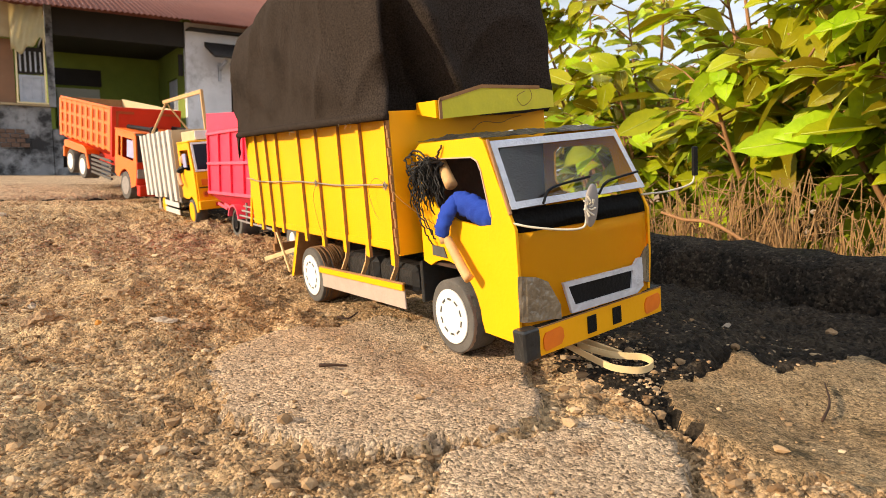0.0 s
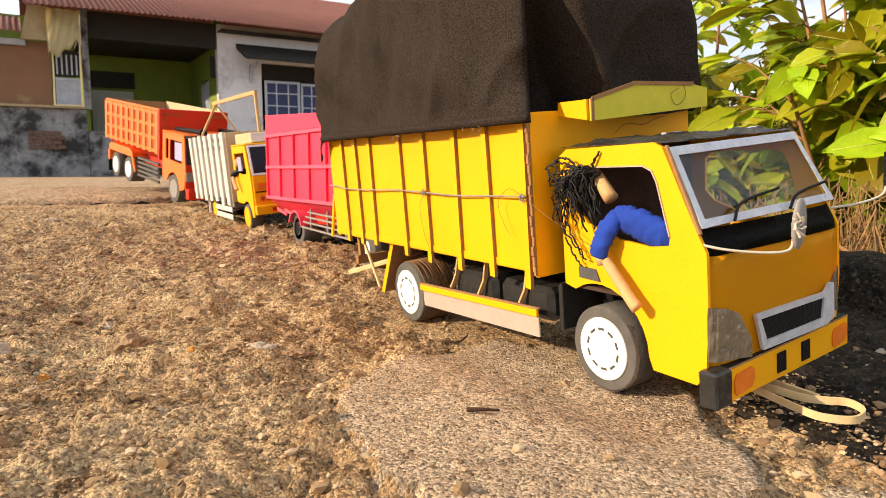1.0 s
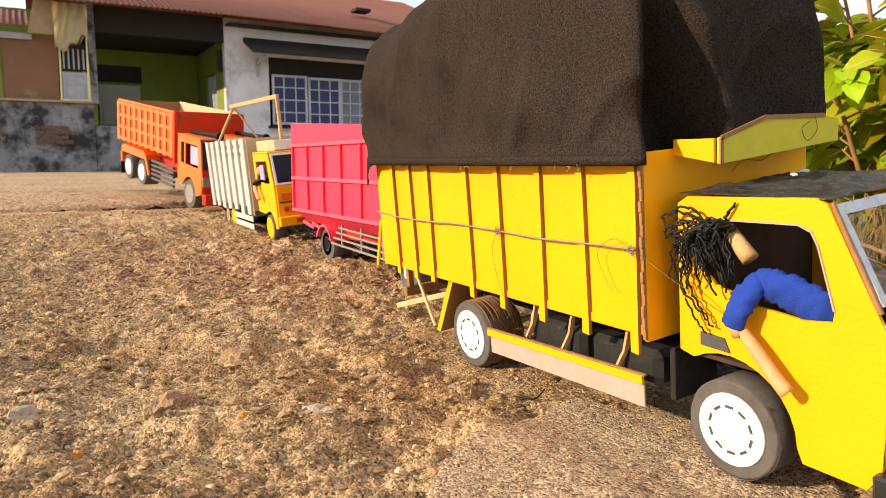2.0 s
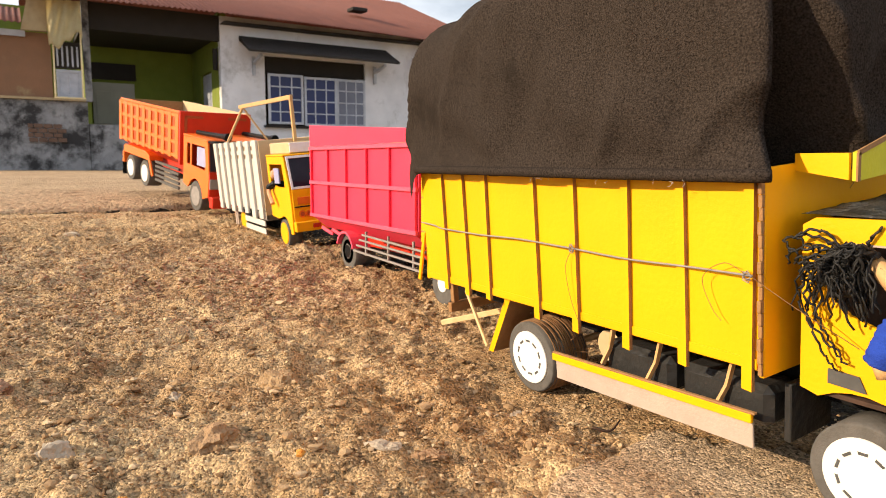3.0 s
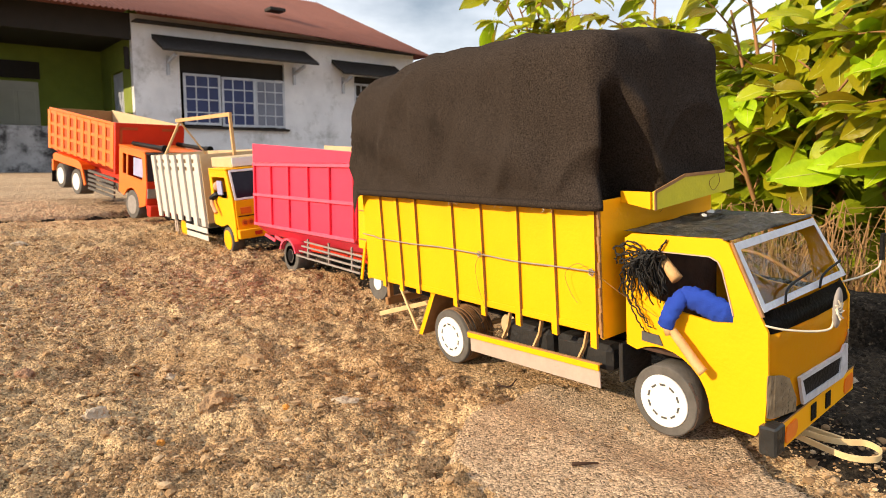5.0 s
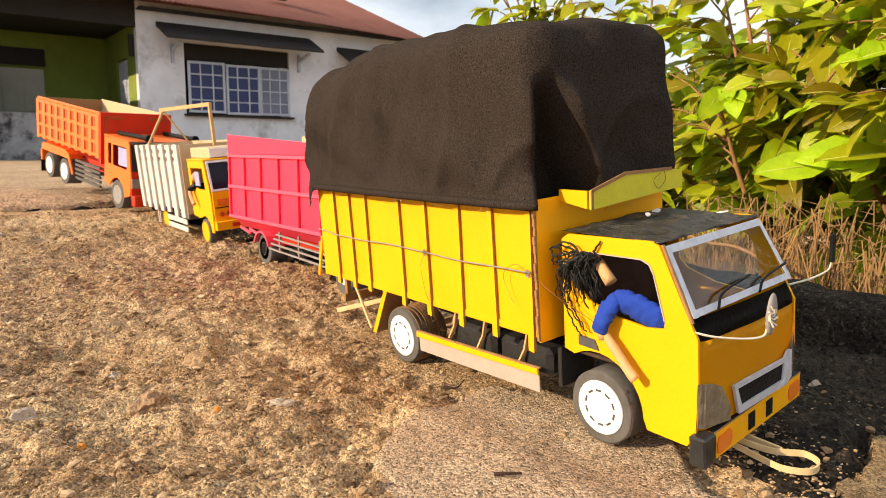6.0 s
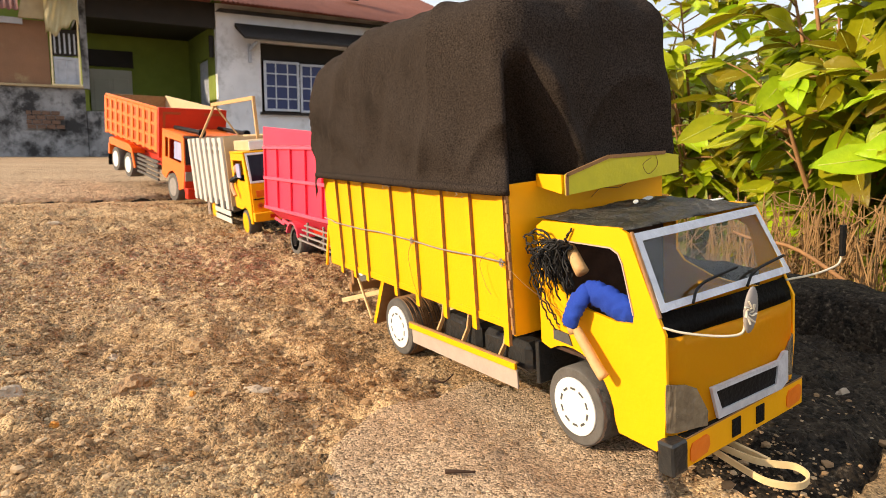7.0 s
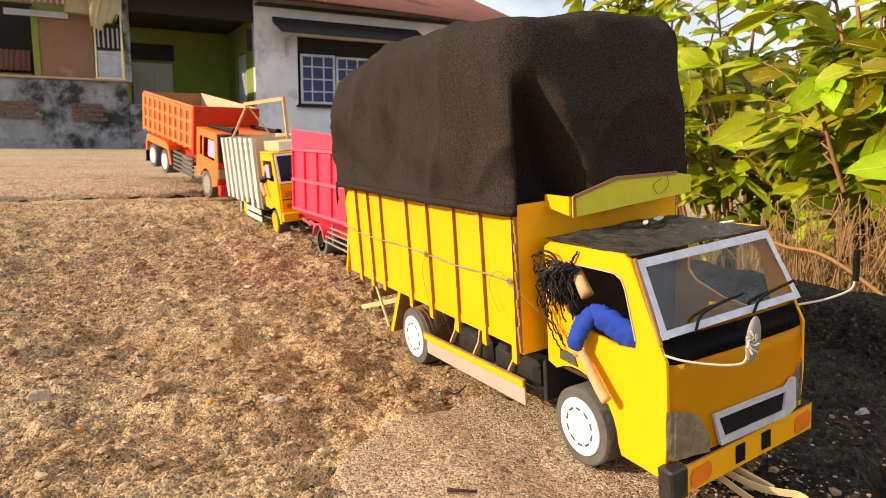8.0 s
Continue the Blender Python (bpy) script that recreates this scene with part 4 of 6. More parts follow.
gout = [(-0.0595, 0.0860), (-0.0500, 0.0558), (0.0385, 0.0582), (0.0480, 0.0640), (0.0465, 0.0930), (0.0405, 0.0930), (0.0345, 0.0868)]
gin = [(-0.0535, 0.0815), (-0.0455, 0.0630), (0.0300, 0.0650), (0.0325, 0.0825)]
pierced(bm, gout, [gin], "y", -0.1222, -0.1192)
gr = part("grille", bm, M_SILVER, cab, "silver-edged black grille")
bm = bmesh.new()
prism(bm, gin, "y", -0.1206, -0.119)
part("grille_opening", bm, M_BLACK, gr)
# bumper
bt = pose(0, 0.0155, 0.0022, 0, -1.6, 2.5)
bum = part("bumper", boxed((-0.097, -0.1335, 0.0245), (0.079, -0.1215, 0.051), 0.0007, bt), M_YELLOW, truck, "yellow card bumper")
part("bumper_top", boxed((-0.096, -0.133, 0.0512), (0.078, -0.1215, 0.0524), 0.0003, bt), M_BLACK, bum)
part("bumper_edge", boxed((-0.0968, -0.1338, 0.0505), (0.0788, -0.1325, 0.0518), 0.0002, bt), M_BOARD, bum, "bare cardboard edge")
for x0, x1, n_ in ((-0.092, -0.066, 0), (0.051, 0.0755, 1)):
    bm = bmesh.new()
    pts = [(x0, 0.031), (x0 + 0.003, 0.028), (x1 - 0.004, 0.030), (x1, 0.036), (x1 - 0.001, 0.044), (x1 - 0.004, 0.0465), (x0 + 0.003, 0.045), (x0, 0.040)]
    prism(bm, pts, "y", -0.1348, -0.1336)
    bmesh.ops.transform(bm, matrix=bt, verts=bm.verts[:])
    part("marker", bm, M_ORANGEMARK, bum, "orange bumper marker")
for x0 in (-0.034, 0.002):
    part("bumper_slot", boxed((x0, -0.1346, 0.0295), (x0 + 0.0125, -0.1336, 0.0465), 0.0003, bt), M_BLACK, bum)
bm = bmesh.new()
box(bm, (-0.1165, -0.136, 0.0235), (-0.0965, -0.1195, 0.0525), 0.0018)
bmesh.ops.subdivide_edges(bm, edges=bm.edges[:], cuts=2, use_grid_fill=True)
for v in bm.verts:
    v.co += Vector((noise.noise(v.co * 150), noise.noise(v.co * 150 + Vector((5, 0, 0))), 0)) * 0.0009
bmesh.ops.transform(bm, matrix=bt, verts=bm.verts[:])
part("bumper_end", bm, M_TAPE, bum, "bumper end wrapped in black tape")
# wipers
for a, b, c in (((-0.070, -0.1115, 0.160), (-0.055, -0.1075, 0.172), (-0.004, -0.1045, 0.1775)), ((0.0, -0.112, 0.161), (0.017, -0.108, 0.171), (0.064, -0.1045, 0.1765))):
    bm = bmesh.new()
    tube(bm, spline([a, b, c]), 0.0013, 5)
    part("wiper", bm, M_BLACK, cab)
# mirrors
mir = part("mirror", (lambda bm: (tube(bm, spline([(-0.104, -0.108, 0.146), (-0.093, -0.122, 0.142), (-0.07, -0.138, 0.138), (-0.055, -0.146, 0.139), (-0.053, -0.147, 0.15), (-0.053, -0.147, 0.158)]), 0.0011, 6), bm)[1])(bmesh.new()), M_CORD, cab, "wire mirror arm", True)
bm = bmesh.new()
bmesh.ops.create_uvsphere(bm, u_segments=14, v_segments=10, radius=1)
bmesh.ops.transform(bm, matrix=pose(-0.047, -0.148, 0.157, 0, 8, 5) @ Matrix.Diagonal((0.0085, 0.0035, 0.0190, 1)), verts=bm.verts[:])
part("mirror_head", bm, M_GREYBAR, mir, "grey oval mirror head", True)
bm = bmesh.new()
for k in range(14):
    a = k * 0.9
    p = Vector((-0.054, -0.149, 0.157))
    tube(bm, spline([p, p + Vector((0.004 * math.cos(a), -0.003, 0.004 * math.sin(a))), p + Vector((0.007 * math.cos(a + 0.7), -0.004 + 0.002 * math.sin(k), 0.009 * math.sin(a + 0.7)))], 3), 0.0007, 4)
part("binding", bm, M_CORD, mir, "frayed pale thread binding")
mir = part("mirror", (lambda bm: (tube(bm, spline([(0.066, -0.106, 0.153), (0.10, -0.112, 0.153), (0.128, -0.117, 0.157), (0.135, -0.118, 0.164), (0.1355, -0.118, 0.176)]), 0.0011, 6), bm)[1])(bmesh.new()), M_CORD, cab, "wire mirror arm", True)
part("mirror_head", boxed((0.132, -0.121, 0.166), (0.138, -0.117, 0.196), 0.0006), M_BLACK, mir, "flat black mirror head")
# wheels and running gear
wheel(truck, -0.105, -0.072, -0.0035, 0.0425, 0.0385, 0.0286, M_WHITE, None, True, "white paper wheel disc")
wheel(truck, 0.068, 0.035, -0.0035, 0.0425, 0.0385, 0.0286, M_WHITE, None, True)
wheel(truck, -0.109, -0.058, 0.352, 0.0400, 0.0395, 0.0295, M_WHITE, M_TWINE, True, "white paper wheel disc")
wheel(truck, 0.074, 0.023, 0.352, 0.0400, 0.0395, 0.0295, M_WHITE, M_TWINE, True)
bm = bmesh.new()
for k in range(22):      # pale torn paper round the front tyre's edge
    a0, a1 = radians(-70 - 7 * k), radians(-70 - 7 * (k + 1))
    wd = 0.0035 + 0.0025 * noise.noise((k * 0.7, 2, 0))
    ra = 0.0390 + 0.0006 * noise.noise((k * 0.9, 5, 0))
    vs = [bm.verts.new((xx, -0.0035 + ra * math.cos(a), 0.0425 + ra * math.sin(a))) for xx, a in ((-0.1052, a0), (-0.1052, a1), (-0.1052 + wd, a1), (-0.1052 + wd, a0))]
    bm.faces.new(vs)
bmesh.ops.solidify(bm, geom=bm.faces[:], thickness=0.0006)
part("torn_paper", bm, M_GREYCARD, truck, "pale torn paper round the tyre")
bm = bmesh.new()
for k in range(30):
    a = random.uniform(0, 6.28)
    p = Vector((-0.07 + random.uniform(-0.02, 0.012), 0.352 + 0.040 * math.cos(a), 0.040 + 0.040 * math.sin(a)))
    tube(bm, spline([p, p + Vector((random.uniform(-0.01, 0.01), random.uniform(-0.008, 0.008), random.uniform(0, 0.008))), p + Vector((random.uniform(-0.02, 0.02), random.uniform(-0.012, 0.012), random.uniform(-0.006, 0.006)))], 3), 0.0005, 4)
part("loose_twine", bm, M_TWINE, truck, "loose twine strands on the rear wheel")
bm = bmesh.new()
for x in (-0.058, 0.018):
    box(bm, (x, -0.06, 0.070), (x + 0.012, 0.53, 0.0905), 0.0008)
for y in (0.1, 0.25, 0.45):
    box(bm, (-0.046, y, 0.074), (0.018, y + 0.012, 0.088), 0.0006)
part("chassis", bm, M_BLACK, truck, "black card chassis rails")
for y in (0.0, 0.352):
    bm = bmesh.new()
    rod(bm, (-0.07, y, 0.042), (0.035, y, 0.042), 0.004, n=10)
    part("axle", bm, M_WOOD, truck)
for y0, y1 in ((0.066, 0.150), (0.158, 0.240)):
    part("tank", boxed((-0.105, y0, 0.052), (-0.066, y1, 0.086), 0.006), M_TAPE, truck, "black taped fuel tank")
bm = bmesh.new()
turned([(-0.066, 0.017), (-0.062, 0.011), (-0.064, 0.0)], (0.272, 0.062), 18, 0, bm)
part("air_tank", bm, M_CREAM, truck)
part("front_mud_board", boxed((-0.104, 0.050, 0.048), (-0.05, 0.0555, 0.094), 0.0008), M_TAPE, truck)
part("step_rail", stripped((-0.1165, 0.073, 0.0635), (-0.1165, 0.303, 0.0555), 0.0075, 0.0035), M_YELLOW, truck, "yellow card side rail")
part("rail_edge", stripped((-0.1165, 0.070, 0.0683), (-0.1165, 0.302, 0.0603), 0.002, 0.0038), M_BOARD, truck)
part("side_skirt", stripped((-0.1145, 0.073, 0.0495), (-0.1145, 0.300, 0.043), 0.022, 0.0022), M_GREYCARD, truck, "grey card side skirt")
for y in (0.104, 0.176, 0.232):
    bm = bmesh.new()
    strip(bm, (-0.1125, y + 0.003, 0.064), (-0.108, y - 0.003, 0.08), 0.0025, 0.005, up=(0, 1, 0))
    strip(bm, (-0.108, y - 0.003, 0.08), (-0.107, y - 0.009, 0.106), 0.0025, 0.005, up=(0, 1, 0))
    part("strut", bm, M_WOOD, truck, "bare cardboard strut")
# mudguard and sticks behind the rear wheel
bm = bmesh.new()
prism(bm, [(0.378, 0.104), (0.388, 0.104), (0.428, 0.030), (0.419, 0.030)], "x", -0.112, -0.062)
for f in bm.faces:
    f.material_index = 1
bmesh.ops.recalc_face_normals(bm, faces=bm.faces[:])
for f in bm.faces:
    if f.normal.x < -0.5 or f.normal.y > 0.5:
        f.material_index = 0
part("mudguard", bm, [M_YELLOW, M_BOARD], truck, "yellow-edged brown mud flap")
part("rear_stick", stripped((-0.118, 0.525, 0.046), (-0.06, 0.415, 0.078), 0.007, 0.005), M_PALEWOOD, truck, "pale wooden stick")
part("rear_stick", stripped((-0.117, 0.462, 0.1), (-0.114, 0.428, 0.036), 0.0045, 0.003, up=(0, 1, 0)), M_PALEWOOD, truck, "thin wooden stick")
part("rear_bar", boxed((-0.10, 0.528, 0.055), (0.07, 0.536, 0.068), 0.0008), M_BOARD, truck)
for x in (-0.095, 0.055):
    part("rear_hanger", boxed((x, 0.528, 0.0685), (x + 0.008, 0.536, 0.106), 0.0005), M_BOARD, truck)
# towing loop of split bamboo, lying before the bumper
bm = bmesh.new()
loop_pts = spline([(-0.030, -0.090, 0.014), (-0.036, -0.140, 0.010), (-0.034, -0.160, 0.008), (-0.020, -0.176, 0.007), (-0.003, -0.174, 0.008), (0.001, -0.160, 0.010), (-0.010, -0.147, 0.011), (-0.019, -0.132, 0.012), (-0.024, -0.100, 0.015)], 7)
rings_ = []
for k, p in enumerate(loop_pts):
    d = (loop_pts[min(k + 1, len(loop_pts) - 1)] - loop_pts[max(k - 1, 0)]).normalized()
    w_, u_ = d.cross(Vector((0, 0, 1))).normalized() * 0.0008, Vector((0, 0, 0.0031))
    rings_.append([bm.verts.new(p + a) for a in (w_ + u_, w_ - u_, -w_ - u_, u_ - w_)])
for a, b in zip(rings_, rings_[1:]):
    for q in range(4):
        bm.faces.new((a[q], a[(q + 1) % 4], b[(q + 1) % 4], b[q]))
bm.faces.new(rings_[0])
bm.faces.new(rings_[-1][::-1])
strip(bm, (-0.012, -0.090, 0.016), (-0.010, -0.143, 0.012), 0.005, 0.003)
part("tow_loop", bm, M_PALEWOOD, truck, "pale split-bamboo towing loop")

# black cloth over the load
def tarp_point(u, v, w):
    """u, v, w in -1..1: a rounded block, rounder at the tail, with folds."""
    y0, y1 = 0.044, 0.590
    t = (v + 1) / 2
    top = ramp_of(t, [(0, 0.428), (0.12, 0.437), (0.45, 0.441), (0.68, 0.435), (0.85, 0.418), (1.01, 0.39)])
    x0, x1 = -0.134 - 0.006 * math.sin(math.pi * t), 0.094
    lo = 0.246
    p = Vector((x0 + (x1 - x0) * (u + 1) / 2, y0 + (y1 - y0) * t, lo + (top - lo) * (w + 1) / 2))
    back = smooth(0.35, 1.0, t)
    rx, rz = 0.034 + 0.022 * back, 0.038 + 0.065 * back
    ry = 0.022 if t < 0.5 else 0.062
    q = Vector((min(max(p.x, x0 + rx), x1 - rx), min(max(p.y, y0 + 0.022), y1 - 0.062), min(p.z, top - rz)))
    d = p - q
    if d.length > 1e-6:
        e = Vector((d.x / rx, d.y / ry, d.z / rz))
        p = q + Vector([a * b for a, b in zip(e.normalized() * min(1.0, max(abs(c) for c in e)), (rx, ry, rz))])
    return p, t


bm = bmesh.new()
NU, NV, NW = 96, 92, 44
seen_ = {}


def tv(i, j, k):
    key = (i, j, k)
    if key not in seen_:
        p, t = tarp_point(2 * i / NU - 1, 2 * j / NV - 1, 2 * k / NW - 1)
        s = (p.z - 0.246) / 0.19
        body = smooth(0.0, 0.18, s)
        fold = 0.010 * noise.fractal((p.x * 9, p.y * 9, p.z * 6), 0.8, 2, 3) * body
        ridge = 1 - abs(math.sin(p.y * 17 + 2.2 * noise.noise(p * 6) + p.z * 9))
        fold += 0.009 * ridge ** 3 * body * (1 - 0.4 * s)
        fold += 0.0035 * math.sin(p.y * 30 - p.z * 55 + 4 * noise.noise(p * 8)) * (1 - smooth(0.3, 0.9, s)) * body
        outward = Vector((p.x + 0.02, 0.55 * (p.y - 0.3), (p.z - 0.33) * 0.9))
        n_ = outward.normalized()
        p = p + n_ * fold
        if j == 0:           # deep pocket of cloth folded in behind a flap on the front end
            edge = -0.100 + (0.372 - p.z) * 0.43
            low = 1 - smooth(0.345, 0.388, p.z)
            pocket = smooth(-0.133, -0.112, p.x) * (1 - smooth(edge - 0.007, edge + 0.002, p.x))
            p.y += 0.060 * low * pocket * (0.55 + 0.45 * smooth(0.38, 0.28, p.z)) - 0.014 * low * math.exp(-((p.x - edge - 0.008) / 0.013) ** 2)
            p.y += 0.003 * math.sin(p.x * 55 + 6 * noise.noise(p * 9)) * smooth(edge + 0.02, edge + 0.06, p.x)
        hem = math.exp(-((s - 0.03) / 0.05) ** 2)
        if abs(n_.x) > 0.55 or j > NV - 4:
            p += Vector((n_.x, n_.y, 0)) * 0.004 * hem
        if k == 0:
            p.z += 0.003 * noise.noise((p.y * 30, p.x * 30, 0))
        if k <= 7:
            p.z -= 0.036 * math.exp(-((t - 0.935) / 0.035) ** 2) * (1 - k / 8)
        seen_[key] = bm.verts.new(p)
    return seen_[key]


for j in range(NV):
    for k in range(NW):
        for i in (0, NU):
            bm.faces.new((tv(i, j, k), tv(i, j + 1, k), tv(i, j + 1, k + 1), tv(i, j, k + 1)))
for i in range(NU):
    for k in range(NW):
        for j in (0, NV):
            bm.faces.new((tv(i, j, k), tv(i + 1, j, k), tv(i + 1, j, k + 1), tv(i, j, k + 1)))
    for j in range(NV):
        bm.faces.new((tv(i, j, NW), tv(i + 1, j, NW), tv(i + 1, j + 1, NW), tv(i, j + 1, NW)))
HEM = [tv(0, j, 1).co + Vector((-0.001, 0, 0.0)) for j in range(1, NV - 11)]
tarp = part("tarpaulin", bm, M_TARP, smooth=True)
tarp.matrix_world = truck.matrix_world
tagged(tarp, "black cloth cover bulging over the truck's load", "tarpaulin")
# rolled hem along the near side
bm = bmesh.new()
tube(bm, HEM, 0.0048, 8)
h_ = part("hem", bm, M_TARP, tarp, smooth=True)
bm = bmesh.new()
for k in range(24):
    y = random.choice((0.12, 0.13, 0.19, 0.2, 0.27, 0.28, 0.3)) + random.uniform(-0.012, 0.012)
    p = Vector((-0.1415, y, 0.246 + random.uniform(-0.003, 0.003)))
    tube(bm, spline([p, p + Vector((-0.003, random.uniform(-0.004, 0.004), random.uniform(-0.003, 0.004))), p + Vector((-0.002, random.uniform(-0.005, 0.005), random.uniform(-0.004, 0.003)))], 3), 0.00017, 4)
tagged(part("frayed_thread", bm, M_CORD, tarp, "pale frayed threads"), kind="stuff")

# driver doll leaning out of the window: one mesh
bm = bmesh.new()


def blob(c, r, slot, squash=(1, 1, 1), turn=(0, 0, 0)):
    b = bmesh.ops.create_uvsphere(bm, u_segments=14, v_segments=9, radius=1)
    bmesh.ops.transform(bm, matrix=pose(*c, *turn) @ Matrix.Diagonal((r * squash[0], r * squash[1], r * squash[2], 1)), verts=b["verts"])
    for v in b["verts"]:
        v.co += Vector((1, 1, 1)) * 0.0012 * noise.noise(v.co * 120)
        for f in v.link_faces:
            f.material_index = slot


def cloth_tube(pts, radii, flat, slot, steps=7, n=18):
    """A soft sleeve along points, its girth eased from one radius to the next, flattened across x and creased."""
    line = spline(pts, steps)
    rings = []
    for k, p in enumerate(line):
        f = k / (len(line) - 1) * (len(radii) - 1)
        r = radii[int(f)] + (radii[min(int(f) + 1, len(radii) - 1)] - radii[int(f)]) * (f - int(f))
        d = (line[min(k + 1, len(line) - 1)] - line[max(k - 1, 0)]).normalized()
        side = d.cross(Vector((1, 0, 0))).normalized()
        ring = []
        for q in range(n):
            a = 2 * math.pi * q / n
            c = r * (1 + 0.22 * noise.noise((a * 1.3, k * 0.75, slot + r * 400)) + 0.28 * abs(noise.noise((a * 1.6 + k * 0.35, k * 0.8, 7))))
            ring.append(bm.verts.new(p + side * c * math.cos(a) + Vector((1, 0, 0)) * c * flat * math.sin(a)))
        rings.append(ring)
    fs = [bm.faces.new(rings[0][::-1]), bm.faces.new(rings[-1])]
    for a, b in zip(rings, rings[1:]):
        for q in range(n):
            fs.append(bm.faces.new((a[q], a[(q + 1) % n], b[(q + 1) % n], b[q])))
    for f in fs:
        f.material_index = slot


cloth_tube([(-0.108, -0.030, 0.167), (-0.1130, -0.025, 0.156), (-0.1170, -0.019, 0.143), (-0.118, -0.0150, 0.1305)], (0.0055, 0.0090, 0.0080, 0.0080), 0.72, 0)
cloth_tube([(-0.1075, -0.026, 0.166), (-0.1050, -0.038, 0.1605), (-0.1010, -0.054, 0.1540), (-0.0970, -0.068, 0.1485), (-0.092, -0.080, 0.1440)], (0.0060, 0.0112, 0.0125, 0.0118, 0.0090), 0.6, 0)
rod(bm, (-0.1180, -0.0165, 0.132), (-0.1175, -0.0195, 0.1225), 0.0050, 0.0046, 10, 1)
tube(bm, [(-0.1160, -0.0215, 0.1262), (-0.1168, -0.032, 0.1160), (-0.1175, -0.047, 0.1000), (-0.1178, -0.0545, 0.0930), (-0.1175, -0.0565, 0.0912)], 0.0046, 12, 1, 0.0052)
tube(bm, [(-0.0990, 0.006, 0.199), (-0.1025, -0.006, 0.190), (-0.1050, -0.015, 0.1825), (-0.1060, -0.0205, 0.1775)], 0.0056, 12, 1, 0.0064)
blob((-0.103, 0.010, 0.182), 0.0135, 2, (0.75, 1.15, 1.15))


def braid(pts, r):
    """A thin strand of yarn with a wavy twist."""
    line = spline(pts, 7)
    w = random.uniform(0, 6)
    tube(bm, [p + Vector((0.0009 * math.sin(1.5 * k + w), 0.0012 * math.cos(1.7 * k + w), 0.0012 * math.sin(1.9 * k + 2 * w))) for k, p in enumerate(line)], r, 5, 2, r * 0.8)


for k in range(150):
    a = random.uniform(0, 6.28)
    st = Vector((-0.105 + 0.006 * math.cos(a), 0.004 + 0.012 * math.cos(a * 1.7), 0.190 + 0.009 * math.sin(a)))
    out_y, drop = 0.004 + 0.030 * random.random() ** 1.5, random.uniform(-0.006, 0.036)
    mid = st + Vector((random.uniform(-0.013, -0.002), out_y * 0.75, 0.006 - 0.2 * drop))
    end = st + Vector((random.uniform(-0.012, 0.0), out_y + random.uniform(-0.012, 0.006), -drop))
    braid([st, mid, end], random.uniform(0.0007, 0.0011))
for q in ((0.034, 0.152, 0.122, 0.008), (0.030, 0.147, 0.117, 0.014), (0.027, 0.156, 0.128, 0.011)):
    braid([(-0.112, 0.026, 0.190), (-0.116, q[0] + 0.004, 0.172), (-0.115, q[0], q[1]), (-0.1125, q[3] + 0.008, q[2] + 0.010), (-0.111, q[3], q[2])], 0.0010)
for q in ((0.050, 0.204, 0.040), (0.046, 0.196, 0.047), (0.040, 0.208, 0.030)):
    braid([(-0.108, 0.01, 0.197), (-0.113, 0.5 * q[0] + 0.004, q[1] + 0.004), (-0.115, q[0], q[1]), (-0.114, q[2], q[1] - 0.010)], 0.0011)
braid([(-0.108, 0.000, 0.200), (-0.1085, -0.003, 0.208), (-0.1065, -0.010, 0.2165)], 0.0012)
doll = part("driver_doll", bm, [M_BLUE, M_WOOD, M_HAIR], smooth=True)
doll.matrix_world = truck.matrix_world
tagged(doll, "small doll in blue cloth leaning out of the truck window", "doll")


